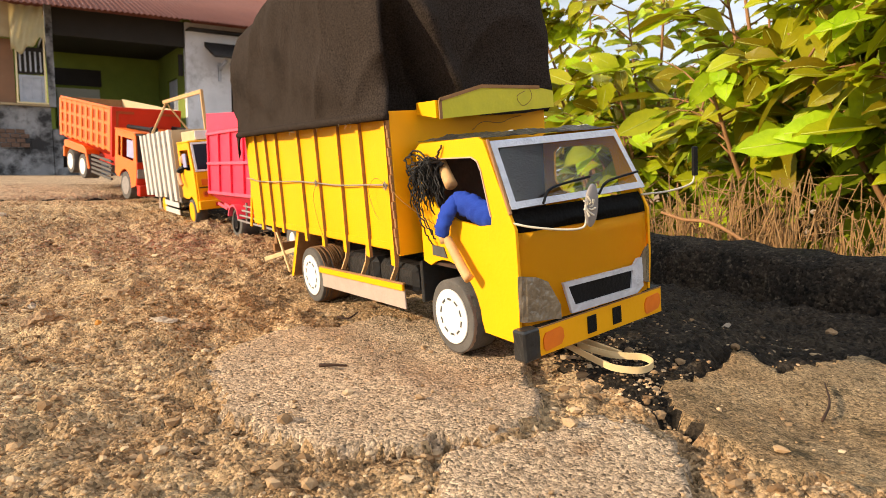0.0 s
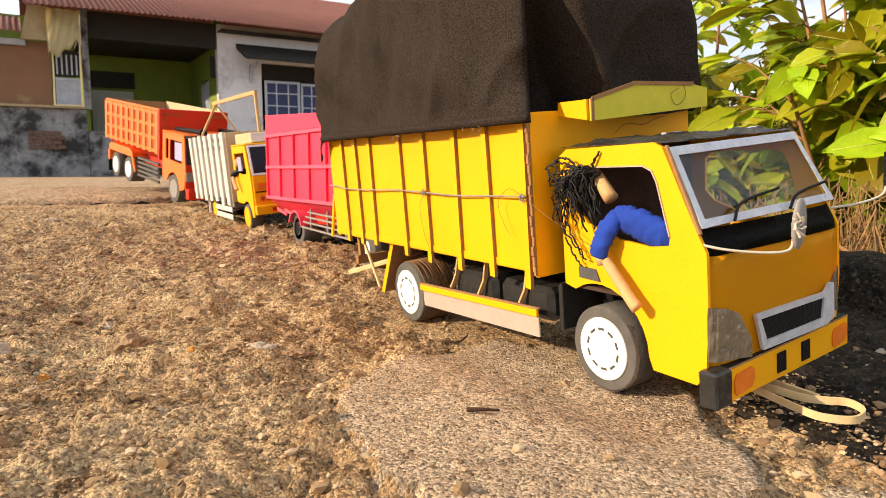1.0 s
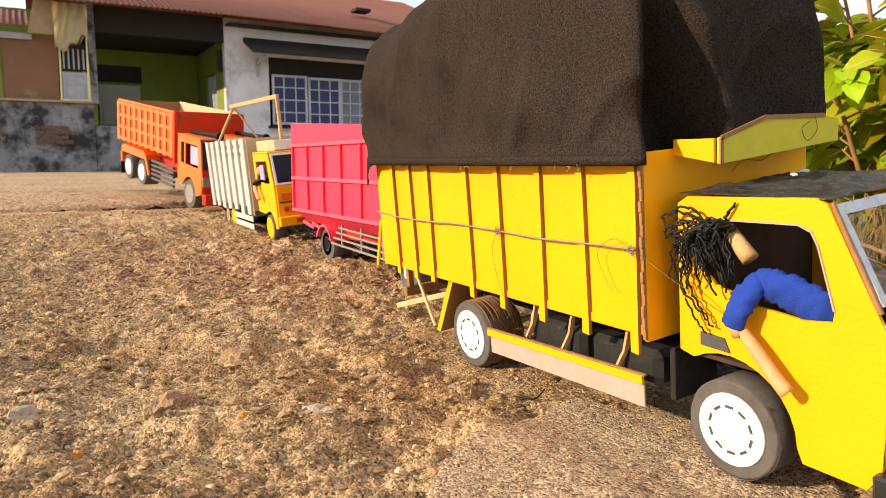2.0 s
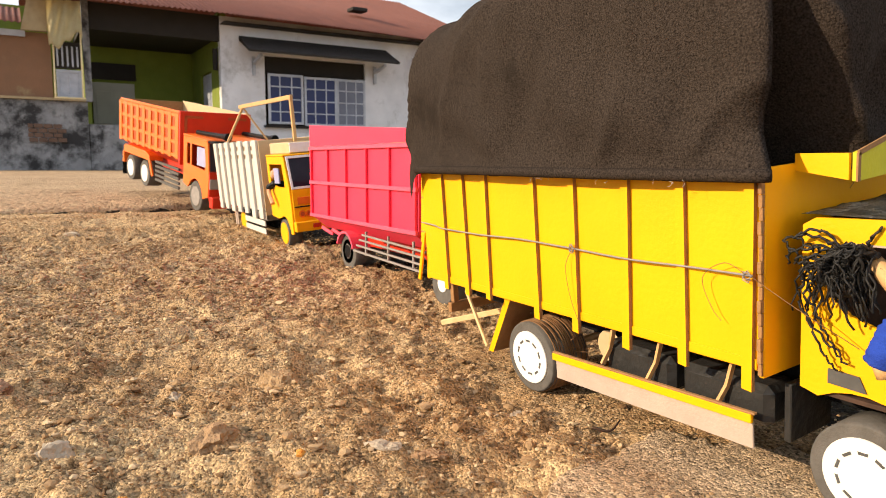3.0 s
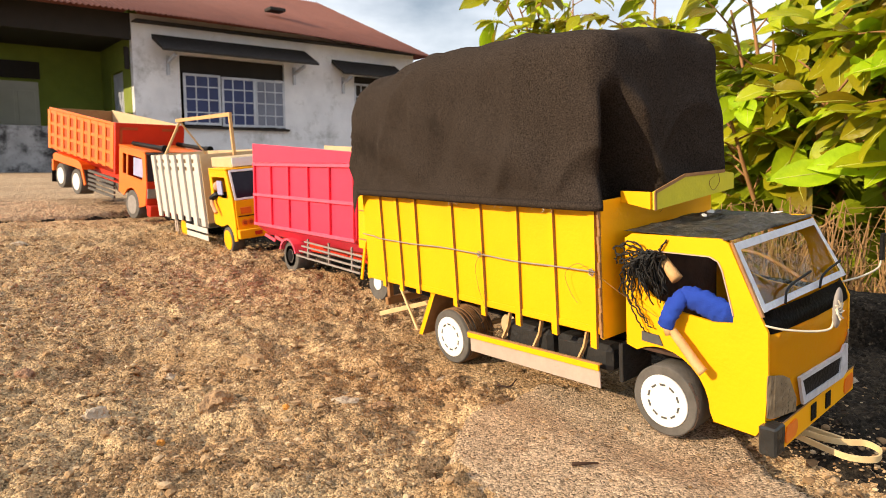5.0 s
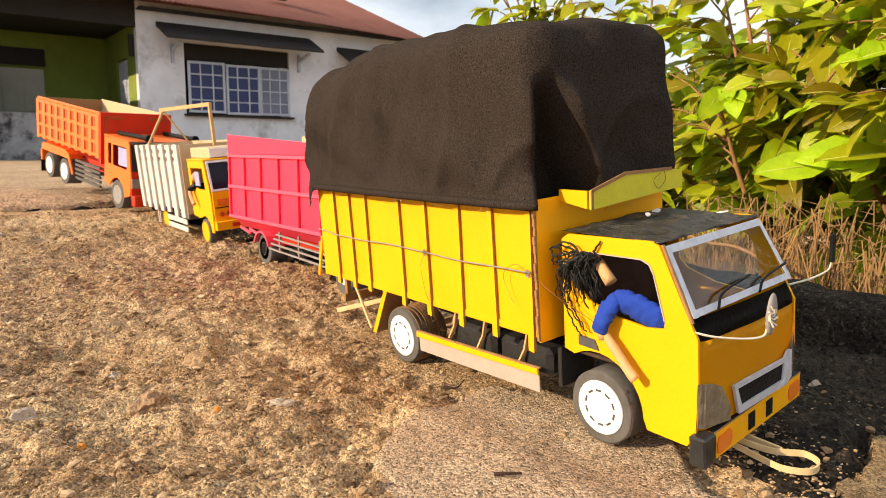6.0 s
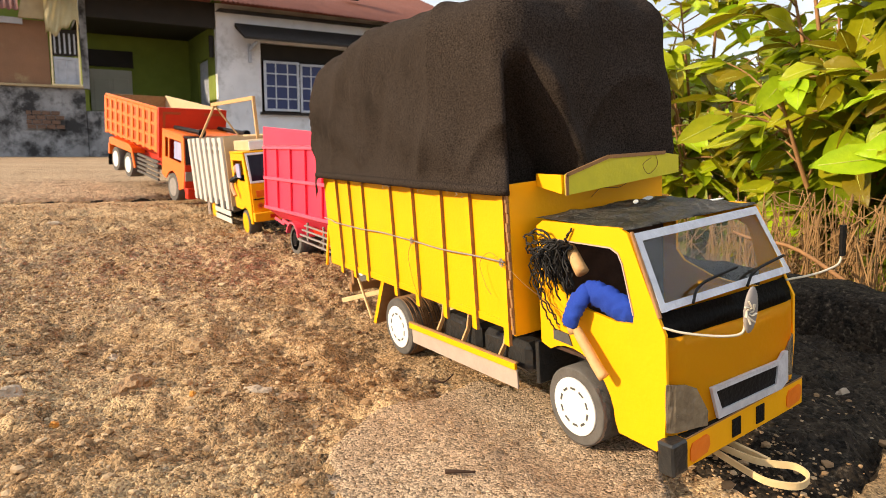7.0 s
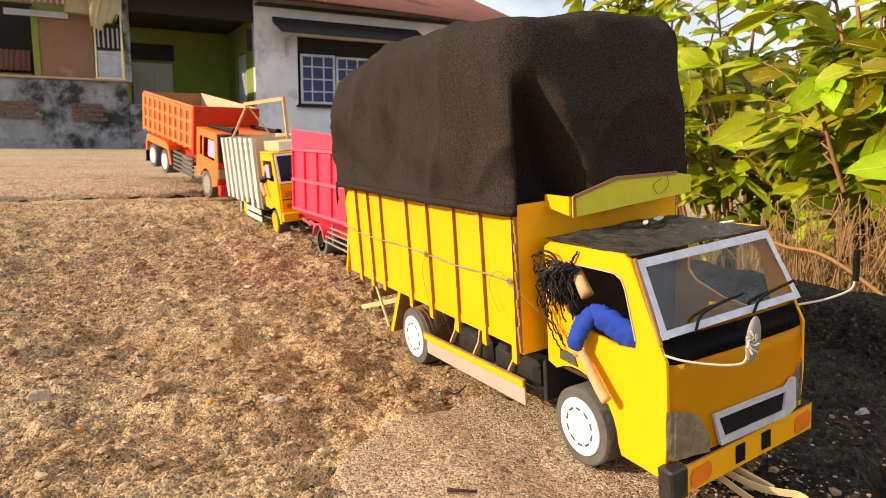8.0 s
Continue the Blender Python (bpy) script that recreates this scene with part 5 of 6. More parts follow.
# ---- the pink tipper ----
def pink_truck():
    t = empty("toy_truck", pose(0.0, 1.0, 0.008), "pink handmade cardboard toy tipper with a yellow cab", "toy truck")
    Y0, Y1, W = -0.198, 0.312, 0.205
    bed = part("bed", boxed((0.0, Y0, 0.110), (0.003, Y1, 0.272), 0.0005), M_PINK, t, "pink ribbed tipper bed")
    part("bed_side", boxed((W - 0.003, Y0, 0.11), (W, Y1, 0.272), 0.0005), M_PINK, bed)
    part("bed_end", boxed((0.003, Y1 - 0.003, 0.11), (W - 0.003, Y1, 0.272), 0.0005), M_PINK, bed)
    part("bed_end", boxed((0.003, Y0, 0.11), (W - 0.003, Y0 + 0.003, 0.30), 0.0005), M_PINK, bed)
    bm = bmesh.new()
    prism(bm, [(Y0, 0.2725), (Y1, 0.2725), (Y1, 0.320), (Y0, 0.294)], "x", -0.004, 0.0)
    part("top_board", bm, M_PINK, bed, "plain pink raised side board")
    bm = bmesh.new()
    prism(bm, [(Y0, 0.2725), (Y1, 0.2725), (Y1, 0.320), (Y0, 0.300)], "x", W, W + 0.004)
    part("top_board", bm, [M_CREAM], bed)
    part("top_edge", stripped((-0.002, Y0, 0.2945), (-0.002, Y1, 0.3205), 0.0012, 0.0045), M_PINKEDGE, bed)
    bm = bmesh.new()
    prism(bm, [(0.0, 0.1098), (0.035, 0.082), (W - 0.035, 0.082), (W, 0.1098)], "y", Y0 + 0.01, Y1 - 0.004)
    part("bed_bottom", bm, M_PINK, bed)
    n = 5
    for k in range(n + 1):
        y = Y0 + 0.004 + (Y1 - Y0 - 0.012) * k / n
        part("rib", boxed((-0.0055, y, 0.110), (-0.0003, y + 0.0065, 0.27), 0.0006), M_PINK, bed)
    for z in (0.110, 0.186, 0.2635):
        part("rail", boxed((-0.0068, Y0, z), (-0.0005, Y1, z + 0.0075), 0.0006), M_PINKEDGE, bed)
    # running gear
    bm = bmesh.new()
    for x in (0.055, 0.13):
        box(bm, (x, -0.345, 0.055), (x + 0.014, 0.27, 0.082), 0.0008)
    part("chassis", bm, M_RED, t, "red card chassis")
    wheel(t, 0.022, 0.07, 0.155, 0.042, 0.0405, 0.026, M_GREYBAR, None, False, "grey ring rim", hole=True)
    wheel(t, W - 0.022, W - 0.07, 0.155, 0.042, 0.0405, 0.026, M_GREYBAR, None, False, hole=True)
    wheel(t, 0.004, 0.045, -0.272, 0.036, 0.0345, 0.014, M_WHITE, None, False, "white paper rim")
    wheel(t, W - 0.004, W - 0.045, -0.272, 0.036, 0.0345, 0.022, M_WHITE)
    bm = bmesh.new()
    a = [(0.155 + 0.047 * math.cos(radians(d)), 0.040 + 0.047 * math.sin(radians(d))) for d in range(20, 165, 16)]
    b = [(0.155 + 0.042 * math.cos(radians(d)), 0.040 + 0.042 * math.sin(radians(d))) for d in range(20, 165, 16)]
    prism(bm, a + b[::-1], "x", 0.012, 0.07)
    part("mudguard", bm, M_PINKEDGE, t, "pink card mudguard")
    for k, z in enumerate((0.050, 0.062, 0.074, 0.085)):
        part("guard_bar", stripped((0.004 + 0.002 * k, -0.205, z - 0.004), (0.006 + 0.002 * k, 0.09 - 0.01 * k, z + 0.002), 0.004, 0.004), M_GREYBAR, t, "grey side guard bar")
    for y in (-0.16, -0.06, 0.04):
        part("guard_post", boxed((0.0105, y, 0.045), (0.0145, y + 0.005, 0.095), 0.0004), M_GREYBAR, t)
    for y in (0.20, 0.26):
        part("tail_hook", stripped((0.03, y, 0.07), (0.015, y + 0.03, 0.085), 0.008, 0.004), M_PINKEDGE, t)
    # cab
    cab = part("cab", boxed((0.0, -0.376, 0.100), (0.003, -0.206, 0.252), 0.0005), M_YELLOW, t, "yellow card cab")
    part("cab_side", boxed((W - 0.003, -0.376, 0.100), (W, -0.206, 0.252), 0.0005), M_YELLOW, cab)
    for z in (0.118, 0.176):
        part("body_line", boxed((-0.0008, -0.371, z), (-0.0001, -0.209, z + 0.0025), 0.0), M_BOARD, cab)
    part("cab_front", boxed((0.003, -0.376, 0.060), (W - 0.003, -0.373, 0.15), 0.0005), M_YELLOW, cab)
    part("cab_back", boxed((0.003, -0.209, 0.100), (W - 0.003, -0.206, 0.252), 0.0005), M_YELLOW, cab)
    part("cab_roof", boxed((0.0, -0.378, 0.2525), (W, -0.204, 0.257), 0.001), M_YELLOW, cab)
    part("windscreen", boxed((0.003, -0.375, 0.151), (W - 0.003, -0.374, 0.225), 0.0), M_DARKGLASS, cab)
    part("cab_header", boxed((0.003, -0.376, 0.2255), (W - 0.003, -0.373, 0.252), 0.0), M_YELLOW, cab)
    return t


# ---- the white stake truck with a yellow cab ----
def white_truck():
    t = empty("toy_truck", pose(0.012, 1.695, 0.024, 0, -5.2, 0), "white slatted handmade toy truck with a yellow cab", "toy truck")
    W = 0.20
    Z0, Z1 = 0.068, 0.282
    body = part("stake_body", boxed((0.0, 0.0, Z0 + 0.012), (0.003, 0.49, Z1 - 0.06), 0.0005), M_SLAT, t, "white slatted stake body")
    part("side_panel", boxed((W - 0.003, 0, Z0), (W, 0.49, Z1), 0.0005), M_CREAM, body)
    part("front_board", boxed((0.0, -0.004, Z0), (W, -0.0005, Z1 - 0.002), 0.0005), M_CREAM, body, "cream front board")
    part("tail_board", boxed((0.003, 0.487, Z0), (W - 0.003, 0.49, Z1), 0.0005), M_CREAM, body)
    part("floor_board", boxed((0.003, 0.0, Z0 + 0.012), (W - 0.003, 0.487, Z0 + 0.016), 0.0003), M_BOARD, body)
    n = 7
    for k in range(n):
        y = 0.002 + (0.49 - 0.038) * k / (n - 1)
        part("slat", boxed((-0.0075, y, Z0 - (0.010 if k < 2 else 0.004) - 0.002 * math.sin(k * 2.1)), (-0.0004, y + 0.036 + 0.002 * math.sin(k * 5), Z1 + 0.0015 * math.sin(k * 3.7)), 0.0008), M_SLAT, body)
    for z, zz in ((Z1 - 0.016, Z1 - 0.002), (Z1 - 0.04, Z1 - 0.028), (Z1 - 0.062, Z1 - 0.052)):
        part("rail", boxed((0.0, 0.0, z), (0.0028, 0.49, zz), 0.0004), M_SLAT, body)
    # wooden rack above the body
    rk = part("rack", stripped((0.105, -0.02, 0.395), (0.085, 0.44, 0.397), 0.012, 0.009), M_WOOD, t, "bare wooden tarpaulin rack")
    part("rack_post", stripped((0.105, -0.013, 0.27), (0.105, -0.013, 0.39), 0.010, 0.009, up=(0, 1, 0)), M_WOOD, rk)
    part("rack_brace", stripped((0.008, 0.42, Z1 - 0.03), (0.088, 0.42, 0.392), 0.010, 0.007, up=(0, 1, 0)), M_WOOD, rk)
    part("rack_brace", stripped((0.18, 0.42, Z1 - 0.03), (0.092, 0.425, 0.392), 0.006, 0.005, up=(0, 1, 0)), M_WOOD, rk)
    # cab
    side = [(-0.075, 0.235), (-0.075, 0.075), (-0.125, 0.07)] + [(-0.172 + 0.045 * math.cos(radians(d)), 0.034 + 0.045 * math.sin(radians(d))) for d in range(60, 185, 15)] + [(-0.235, 0.035), (-0.24, 0.10), (-0.236, 0.155), (-0.215, 0.23), (-0.21, 0.235)]
    win = [(-0.095, 0.215), (-0.095, 0.165), (-0.15, 0.155), (-0.205, 0.155), (-0.195, 0.215)]
    cab = None
    for a, b in ((-0.004, 0.0), (0.17, 0.174)):
        bm = bmesh.new()
        pierced(bm, side, [win], "x", a, b)
        if cab is None:
            cab = part("cab", bm, M_YELLOW, t, "yellow card cab with open side window")
        else:
            part("cab_side", bm, M_YELLOW, cab)
    part("cab_front", boxed((0.0, -0.244, 0.05), (0.17, -0.240, 0.15), 0.0008), M_YELLOW, cab)
    part("cab_back", boxed((0.0, -0.078, 0.07), (0.17, -0.075, 0.235), 0.0005), M_YELLOW, cab)
    part("cab_roof", boxed((-0.005, -0.216, 0.2355), (0.175, -0.073, 0.240), 0.0015), M_YELLOW, cab)
    bm = bmesh.new()
    vs = [bm.verts.new(p) for p in ((0.006, -0.239, 0.157), (0.164, -0.239, 0.157), (0.164, -0.2185, 0.229), (0.006, -0.2185, 0.229))]
    bm.faces.new(vs)
    bmesh.ops.solidify(bm, geom=bm.faces[:], thickness=0.001)
    ws_ = part("windscreen", bm, M_DARKGLASS, cab, "dark windscreen with white border")
    for p, q in (((0.0, -0.2425, 0.154), (0.17, -0.2425, 0.154)), ((0.0, -0.221, 0.232), (0.17, -0.221, 0.232)), ((0.003, -0.2425, 0.154), (0.003, -0.221, 0.232)), ((0.167, -0.2425, 0.154), (0.167, -0.221, 0.232))):
        part("trim", stripped(p, q, 0.006, 0.003, up=(0, 0.3, 1) if p[2] == q[2] else (1, 0, 0)), M_WHITE, ws_)
    for x in (0.012, 0.128):
        part("turn_lamp", boxed((x, -0.2465, 0.112), (x + 0.032, -0.2442, 0.130), 0.0006), M_ORANGEMARK, cab, "orange lamp")
        for dx in (0.004, 0.022):
            bm = bmesh.new()
            rod(bm, (x + dx + 0.005, -0.2442, 0.087), (x + dx + 0.005, -0.247, 0.087), 0.0095, n=14)
            lamp = part("headlamp", bm, M_ORANGEMARK, cab)
            bm = bmesh.new()
            rod(bm, (x + dx + 0.005, -0.2471, 0.087), (x + dx + 0.005, -0.248, 0.087), 0.0055, n=12)
            part("lens", bm, M_SLOT, lamp)
    part("grille_line", boxed((0.004, -0.2458, 0.104), (0.166, -0.2442, 0.107), 0.0003), M_BLACK, cab)
    bp_ = part("bumper", boxed((-0.004, -0.262, 0.043), (0.176, -0.2445, 0.068), 0.0015), M_YELLOW, t, "yellow bumper")
    for x in (0.04, 0.11):
        part("marker", boxed((x, -0.2635, 0.05), (x + 0.022, -0.2622, 0.061), 0.0004), M_RED, bp_)
    part("roof_box", boxed((0.02, -0.20, 0.2405), (0.16, -0.04, 0.270), 0.002), M_CREAM, t, "cream roof visor box")
    part("roof_box_front", boxed((0.02, -0.204, 0.243), (0.16, -0.2003, 0.268), 0.0008), M_WHITE, t)
    wheel(t, -0.006, 0.03, -0.172, 0.034, 0.036, 0.029, M_YELLOW, None, False, "yellow wheel disc")
    wheel(t, 0.178, 0.14, -0.172, 0.034, 0.036, 0.029, M_YELLOW)
    wheel(t, 0.005, 0.05, 0.255, 0.034, 0.034, 0.029, M_YELLOW, None, False, "yellow wheel disc")
    wheel(t, 0.19, 0.15, 0.255, 0.034, 0.034, 0.029, M_YELLOW)
    bm = bmesh.new()
    for x in (0.05, 0.125):
        box(bm, (x, -0.2, 0.045), (x + 0.012, 0.46, 0.067), 0.0006)
    part("chassis", bm, M_BLACK, t)
    for z in (0.022, 0.045):
        part("guard_board", stripped((-0.004, 0.0, z), (-0.004, 0.20, z + 0.004), 0.016, 0.003), M_SLAT, t, "white side guard board")
    part("fuel_tank", boxed((0.012, 0.03, 0.048), (0.048, 0.12, 0.074), 0.004), M_GREYBAR, t)
    for y in (0.31, 0.33):
        part("mud_stick", stripped((0.0, y, 0.002), (0.01, y + 0.03, 0.07), 0.010, 0.003, up=(0, 1, 0)), M_GREYCARD, t)
    return t


def white_driver():
    bm = bmesh.new()
    b = bmesh.ops.create_uvsphere(bm, u_segments=12, v_segments=8, radius=0.014)
    bmesh.ops.translate(bm, vec=(0.0, -0.125, 0.188), verts=b["verts"])
    for f in bm.faces:
        f.material_index = 1
    tube(bm, spline([(0.02, -0.13, 0.160), (-0.004, -0.12, 0.163), (-0.014, -0.10, 0.152)], 5), 0.009, 8, 0)
    tube(bm, spline([(-0.014, -0.10, 0.152), (-0.018, -0.115, 0.135), (-0.018, -0.135, 0.112)], 5), 0.006, 8, 1)
    box(bm, (-0.008, -0.175, 0.165), (-0.004, -0.138, 0.205), 0.0006, 2)
    d = part("driver_doll", bm, [M_BLACK, M_SKIN, M_LILAC], smooth=False)
    d.matrix_world = pose(0.012, 1.695, 0.024, 0, -5.2, 0)
    tagged(d, "tiny doll with dark sleeve at the yellow cab's window", "doll")


# ---- the orange tipper ----
def orange_truck():
    t = empty("toy_truck", pose(-0.076, 2.511, 0.084, 0, 0, 11.3) @ pose(0, 0, 0, 8.2, 0, 0), "orange handmade cardboard toy tipper with red front board", "toy truck")
    W, L, Z0, Z1 = 0.27, 0.63, 0.170, 0.345
    bed = part("bed", boxed((0, 0.004, Z0), (0.004, L, Z1), 0.0008), M_ORANGE, t, "orange slotted tipper bed")
    part("bed_side", boxed((W - 0.004, 0.004, Z0), (W, L, Z1 + 0.005), 0.0008), M_CREAM, bed, "cream inside of the far board")
    part("bed_end", boxed((0.004, L - 0.004, Z0), (W - 0.004, L, Z1), 0.0008), M_BOARD, bed)
    part("bed_floor", boxed((0.004, 0.004, Z0), (W - 0.004, L - 0.004, Z0 + 0.005), 0.0008), M_BOARD, bed)
    hb = part("head_board", boxed((-0.006, -0.010, Z0 - 0.02), (W + 0.006, 0.0035, Z1 + 0.004), 0.001), M_RED, bed, "red head board")
    for x0, x1, z0, z1 in ((0.01, 0.02, Z0, Z1 - 0.012), (0.01, 0.08, Z1 - 0.022, Z1 - 0.012), (W - 0.09, W - 0.015, Z1 - 0.022, Z1 - 0.012)):
        part("slot", boxed((x0, -0.0125, z0), (x1, -0.0102, z1), 0.0004), M_SLOT, hb)
    part("top_rim", boxed((-0.006, 0.004, Z1 - 0.006), (-0.0005, L, Z1 + 0.003), 0.0008), M_ORANGE, bed)
    n = 9
    for k in range(n + 1):
        y = 0.006 + (L - 0.02) * k / n
        part("rib", boxed((-0.007, y, Z0 - 0.002), (-0.0005, y + 0.030 if 0 < k else y + 0.03, Z1 - 0.008), 0.001), M_ORANGE, bed)
    for k in range(n):
        y = 0.006 + (L - 0.02) * k / n + 0.031
        for r in range(3):
            z = Z0 + 0.018 + r * 0.05
            part("slot", boxed((-0.002, y, z), (-0.0006, y + 0.035, z + 0.036), 0.0), M_SLOT, bed)
    for r in range(4):
        z = Z0 + 0.003 + r * 0.05
        part("rail", boxed((-0.006, 0.006, z), (-0.0008, L, z + 0.013), 0.0008), M_ORANGE, bed)
    bm = bmesh.new()
    prism(bm, [(0.0, Z0 - 0.001), (0.05, Z0 - 0.035), (W - 0.05, Z0 - 0.035), (W, Z0 - 0.001)], "y", 0.01, L - 0.01)
    part("bed_bottom", bm, M_RED, bed)
    # chassis, wheels, fenders
    bm2 = bmesh.new()
    for x in (0.07, 0.18):
        box(bm2, (x, -0.2, 0.09), (x + 0.02, 0.6, 0.133), 0.001)
    part("chassis", bm2, M_RED, t, "red chassis")
    for y in (0.56, 0.395):
        wheel(t, 0.012, 0.075, y, 0.055, 0.054, 0.036, M_WHITE, None, False, "white paper wheel disc")
        wheel(t, W - 0.012, W - 0.075, y, 0.055, 0.054, 0.036, M_WHITE)
    wheel(t, 0.004, 0.055, -0.135, 0.055, 0.054, 0.036, M_GREYBAR, None, False, "grey wheel disc")
    wheel(t, W - 0.004, W - 0.055, -0.135, 0.055, 0.054, 0.036, M_GREYBAR)
    for pts in ([(0.32, 0.118), (0.62, 0.118), (0.625, 0.14), (0.60, 0.152), (0.36, 0.152), (0.325, 0.138)],):
        bm = bmesh.new()
        prism(bm, pts, "x", 0.004, 0.06)
        part("mudguard", bm, M_ORANGE, t, "orange rear mudguard")
    part("mudguard_leg", boxed((0.002, 0.615, 0.07), (0.05, 0.632, 0.118), 0.001), M_ORANGE, t)
    part("mudguard_leg", stripped((0.004, 0.32, 0.125), (0.004, 0.285, 0.06), 0.016, 0.006, up=(0, 1, 0)), M_ORANGE, t)
    part("mud_flap", boxed((0.004, 0.634, 0.015), (0.06, 0.638, 0.11), 0.0008), M_BLACK, t)
    for k in range(5):
        part("guard_bar", stripped((0.006, 0.02, 0.055 + 0.018 * k), (0.012, 0.27, 0.05 + 0.018 * k), 0.010, 0.008), M_TYRE, t, "dark grey side guard bar")
    # cab
    side = [(-0.03, 0.262), (-0.03, 0.09), (-0.07, 0.08)] + [(-0.135 + 0.064 * math.cos(radians(d)), 0.055 + 0.064 * math.sin(radians(d))) for d in range(35, 180, 16)] + [(-0.245, 0.07), (-0.25, 0.14), (-0.237, 0.258), (-0.227, 0.264)]
    win = [(-0.06, 0.242), (-0.06, 0.165), (-0.215, 0.16), (-0.222, 0.18), (-0.212, 0.242)]
    cab = None
    for a, b in ((0.0, 0.005), (W - 0.005, W)):
        bm = bmesh.new()
        pierced(bm, side, [win], "x", a, b)
        if cab is None:
            cab = part("cab", bm, M_ORANGE, t, "orange card cab with open window")
        else:
            part("cab_side", bm, M_ORANGE, cab)
    part("door_pillar", boxed((0.0005, -0.10, 0.162), (0.0045, -0.088, 0.243), 0.0006), M_ORANGE, cab)
    part("window_card", boxed((0.008, -0.205, 0.168), (0.010, -0.13, 0.235), 0.0004), M_LILAC, cab, "pale lilac paper in the window")
    part("cab_back", boxed((0.005, -0.034, 0.09), (W - 0.005, -0.03, 0.262), 0.0006), M_RED, cab)
    part("cab_front", boxed((0.0, -0.256, 0.06), (W, -0.2505, 0.16), 0.001), M_RED, cab)
    part("front_panel", boxed((0.0, -0.262, 0.10), (W, -0.2565, 0.135), 0.001), M_GREYBAR, cab)
    part("windscreen", stripped((W / 2, -0.250, 0.162), (W / 2, -0.240, 0.257), W - 0.01, 0.002, up=(1, 0, 0), bevel=0), M_DARKGLASS, cab)
    part("cab_roof", boxed((-0.002, -0.237, 0.2635), (W + 0.002, -0.028, 0.270), 0.002), M_ORANGE, cab)
    part("roof_visor", boxed((0.0, -0.275, 0.261), (W, -0.238, 0.267), 0.001), M_BLACK, cab)
    part("bumper", boxed((0.0, -0.285, 0.035), (W, -0.2565, 0.075), 0.002), M_RED, t, "red bumper")
    for x in (0.04, W - 0.05):
        bm = bmesh.new()
        rod(bm, (x, -0.06, 0.279), (x + 0.01, -0.25, 0.285), 0.008, 0.009, 10)
        rod(bm, (x + 0.0105, -0.2505, 0.2851), (x + 0.012, -0.285, 0.286), 0.010, 0.015, 12)
        part("roof_horn", bm, M_BLACK, t, "black roof horn")
    return t


pink_truck()
white_truck()
white_driver()
orange_truck()


# ---- shrubs beyond the kerb ----
M_LEAF = material("leaf", (0.48, 0.51, 0.012), 0.38, (0.22, 0.30, 0.009), 14, 0.8, 0.2, 90, tint=0.55, translucent=0.40, stains=(0.40, 0.25, 0.02), stain_scale=11, stain_at=0.62, spec=0.25)
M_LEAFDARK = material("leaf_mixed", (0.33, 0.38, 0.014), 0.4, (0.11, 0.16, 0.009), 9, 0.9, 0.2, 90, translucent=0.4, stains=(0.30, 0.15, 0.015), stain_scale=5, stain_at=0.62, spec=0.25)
M_MIDRIB = material("pale_midrib", (0.48, 0.52, 0.10), 0.5, (0.38, 0.42, 0.07), 40, 0.8, 0.1, 200)
M_TWIG = material("twig_bark", (0.34, 0.17, 0.065), 0.75, (0.22, 0.11, 0.045), 40, 0.8, 0.3, 200)
M_DRYGRASS = material("dry_grass", (0.36, 0.21, 0.085), 0.9, (0.20, 0.11, 0.042), 12, 0.9, 0.3, 100)


def leaf_mesh(length, width, fold, curl, seed):
    """One pointed oval leaf along +y, folded along its midrib and curling at the tip."""
    rnd = random.Random(seed)
    bm = bmesh.new()
    rows = []
    for k, (t, w) in enumerate(((0.0, 0.05), (0.12, 0.42), (0.32, 0.9), (0.55, 1.0), (0.78, 0.68), (0.92, 0.28), (1.0, 0.02))):
        y = length * t
        z = -curl * length * t * t
        hw = width / 2 * w
        wob = 0.006 * rnd.uniform(-1, 1)
        rows.append([bm.verts.new((-hw, y, z + fold * hw + wob)), bm.verts.new((0, y, z)), bm.verts.new((hw, y, z + fold * hw - wob))])
    for a, b in zip(rows, rows[1:]):
        for s in (0, 1):
            bm.faces.new((a[s], a[s + 1], b[s + 1], b[s]))
    tube(bm, [(0, length * 0.9, -curl * length * 0.81 + 0.0008), (0, length * 0.5, -curl * length * 0.25 + 0.001), (0, 0, 0.0006), (0, -0.02, 0.004)], 0.0009, 4, 1, 0.0017)
    return bm


def mesh_of(name, bm, mats):
    bmesh.ops.recalc_face_normals(bm, faces=bm.faces[:])
    me = bpy.data.meshes.new(name)
    bm.to_mesh(me)
    bm.free()
    for m in mats:
        me.materials.append(m)
    me.polygons.foreach_set("use_smooth", [True] * len(me.polygons))
    return me


LEAVES = [mesh_of("leaf", leaf_mesh(l, w, f, c, i), (M_LEAF, M_MIDRIB)) for i, (l, w, f, c) in enumerate(
    ((0.17, 0.08, 0.35, 0.18), (0.145, 0.076, 0.25, 0.3), (0.125, 0.058, 0.5, 0.1), (0.16, 0.09, 0.15, 0.4), (0.105, 0.05, 0.4, 0.2), (0.185, 0.078, 0.3, 0.05)))]


def leaf_pose(rnd, at, outward, size):
    droop = rnd.uniform(-0.75, 0.35)
    d = Vector((outward.x + rnd.uniform(-0.9, 0.9), outward.y + rnd.uniform(-0.9, 0.9), droop)).normalized()
    up = Vector((rnd.uniform(-0.8, 0.3), rnd.uniform(-0.6, 0.5), rnd.uniform(0.3, 1.0)))
    side = d.cross(up).normalized()
    n = side.cross(d).normalized()
    m = Matrix((side, d, n)).transposed().to_4x4() @ Matrix.Diagonal((size, size, size, 1))
    m.translation = at
    return m


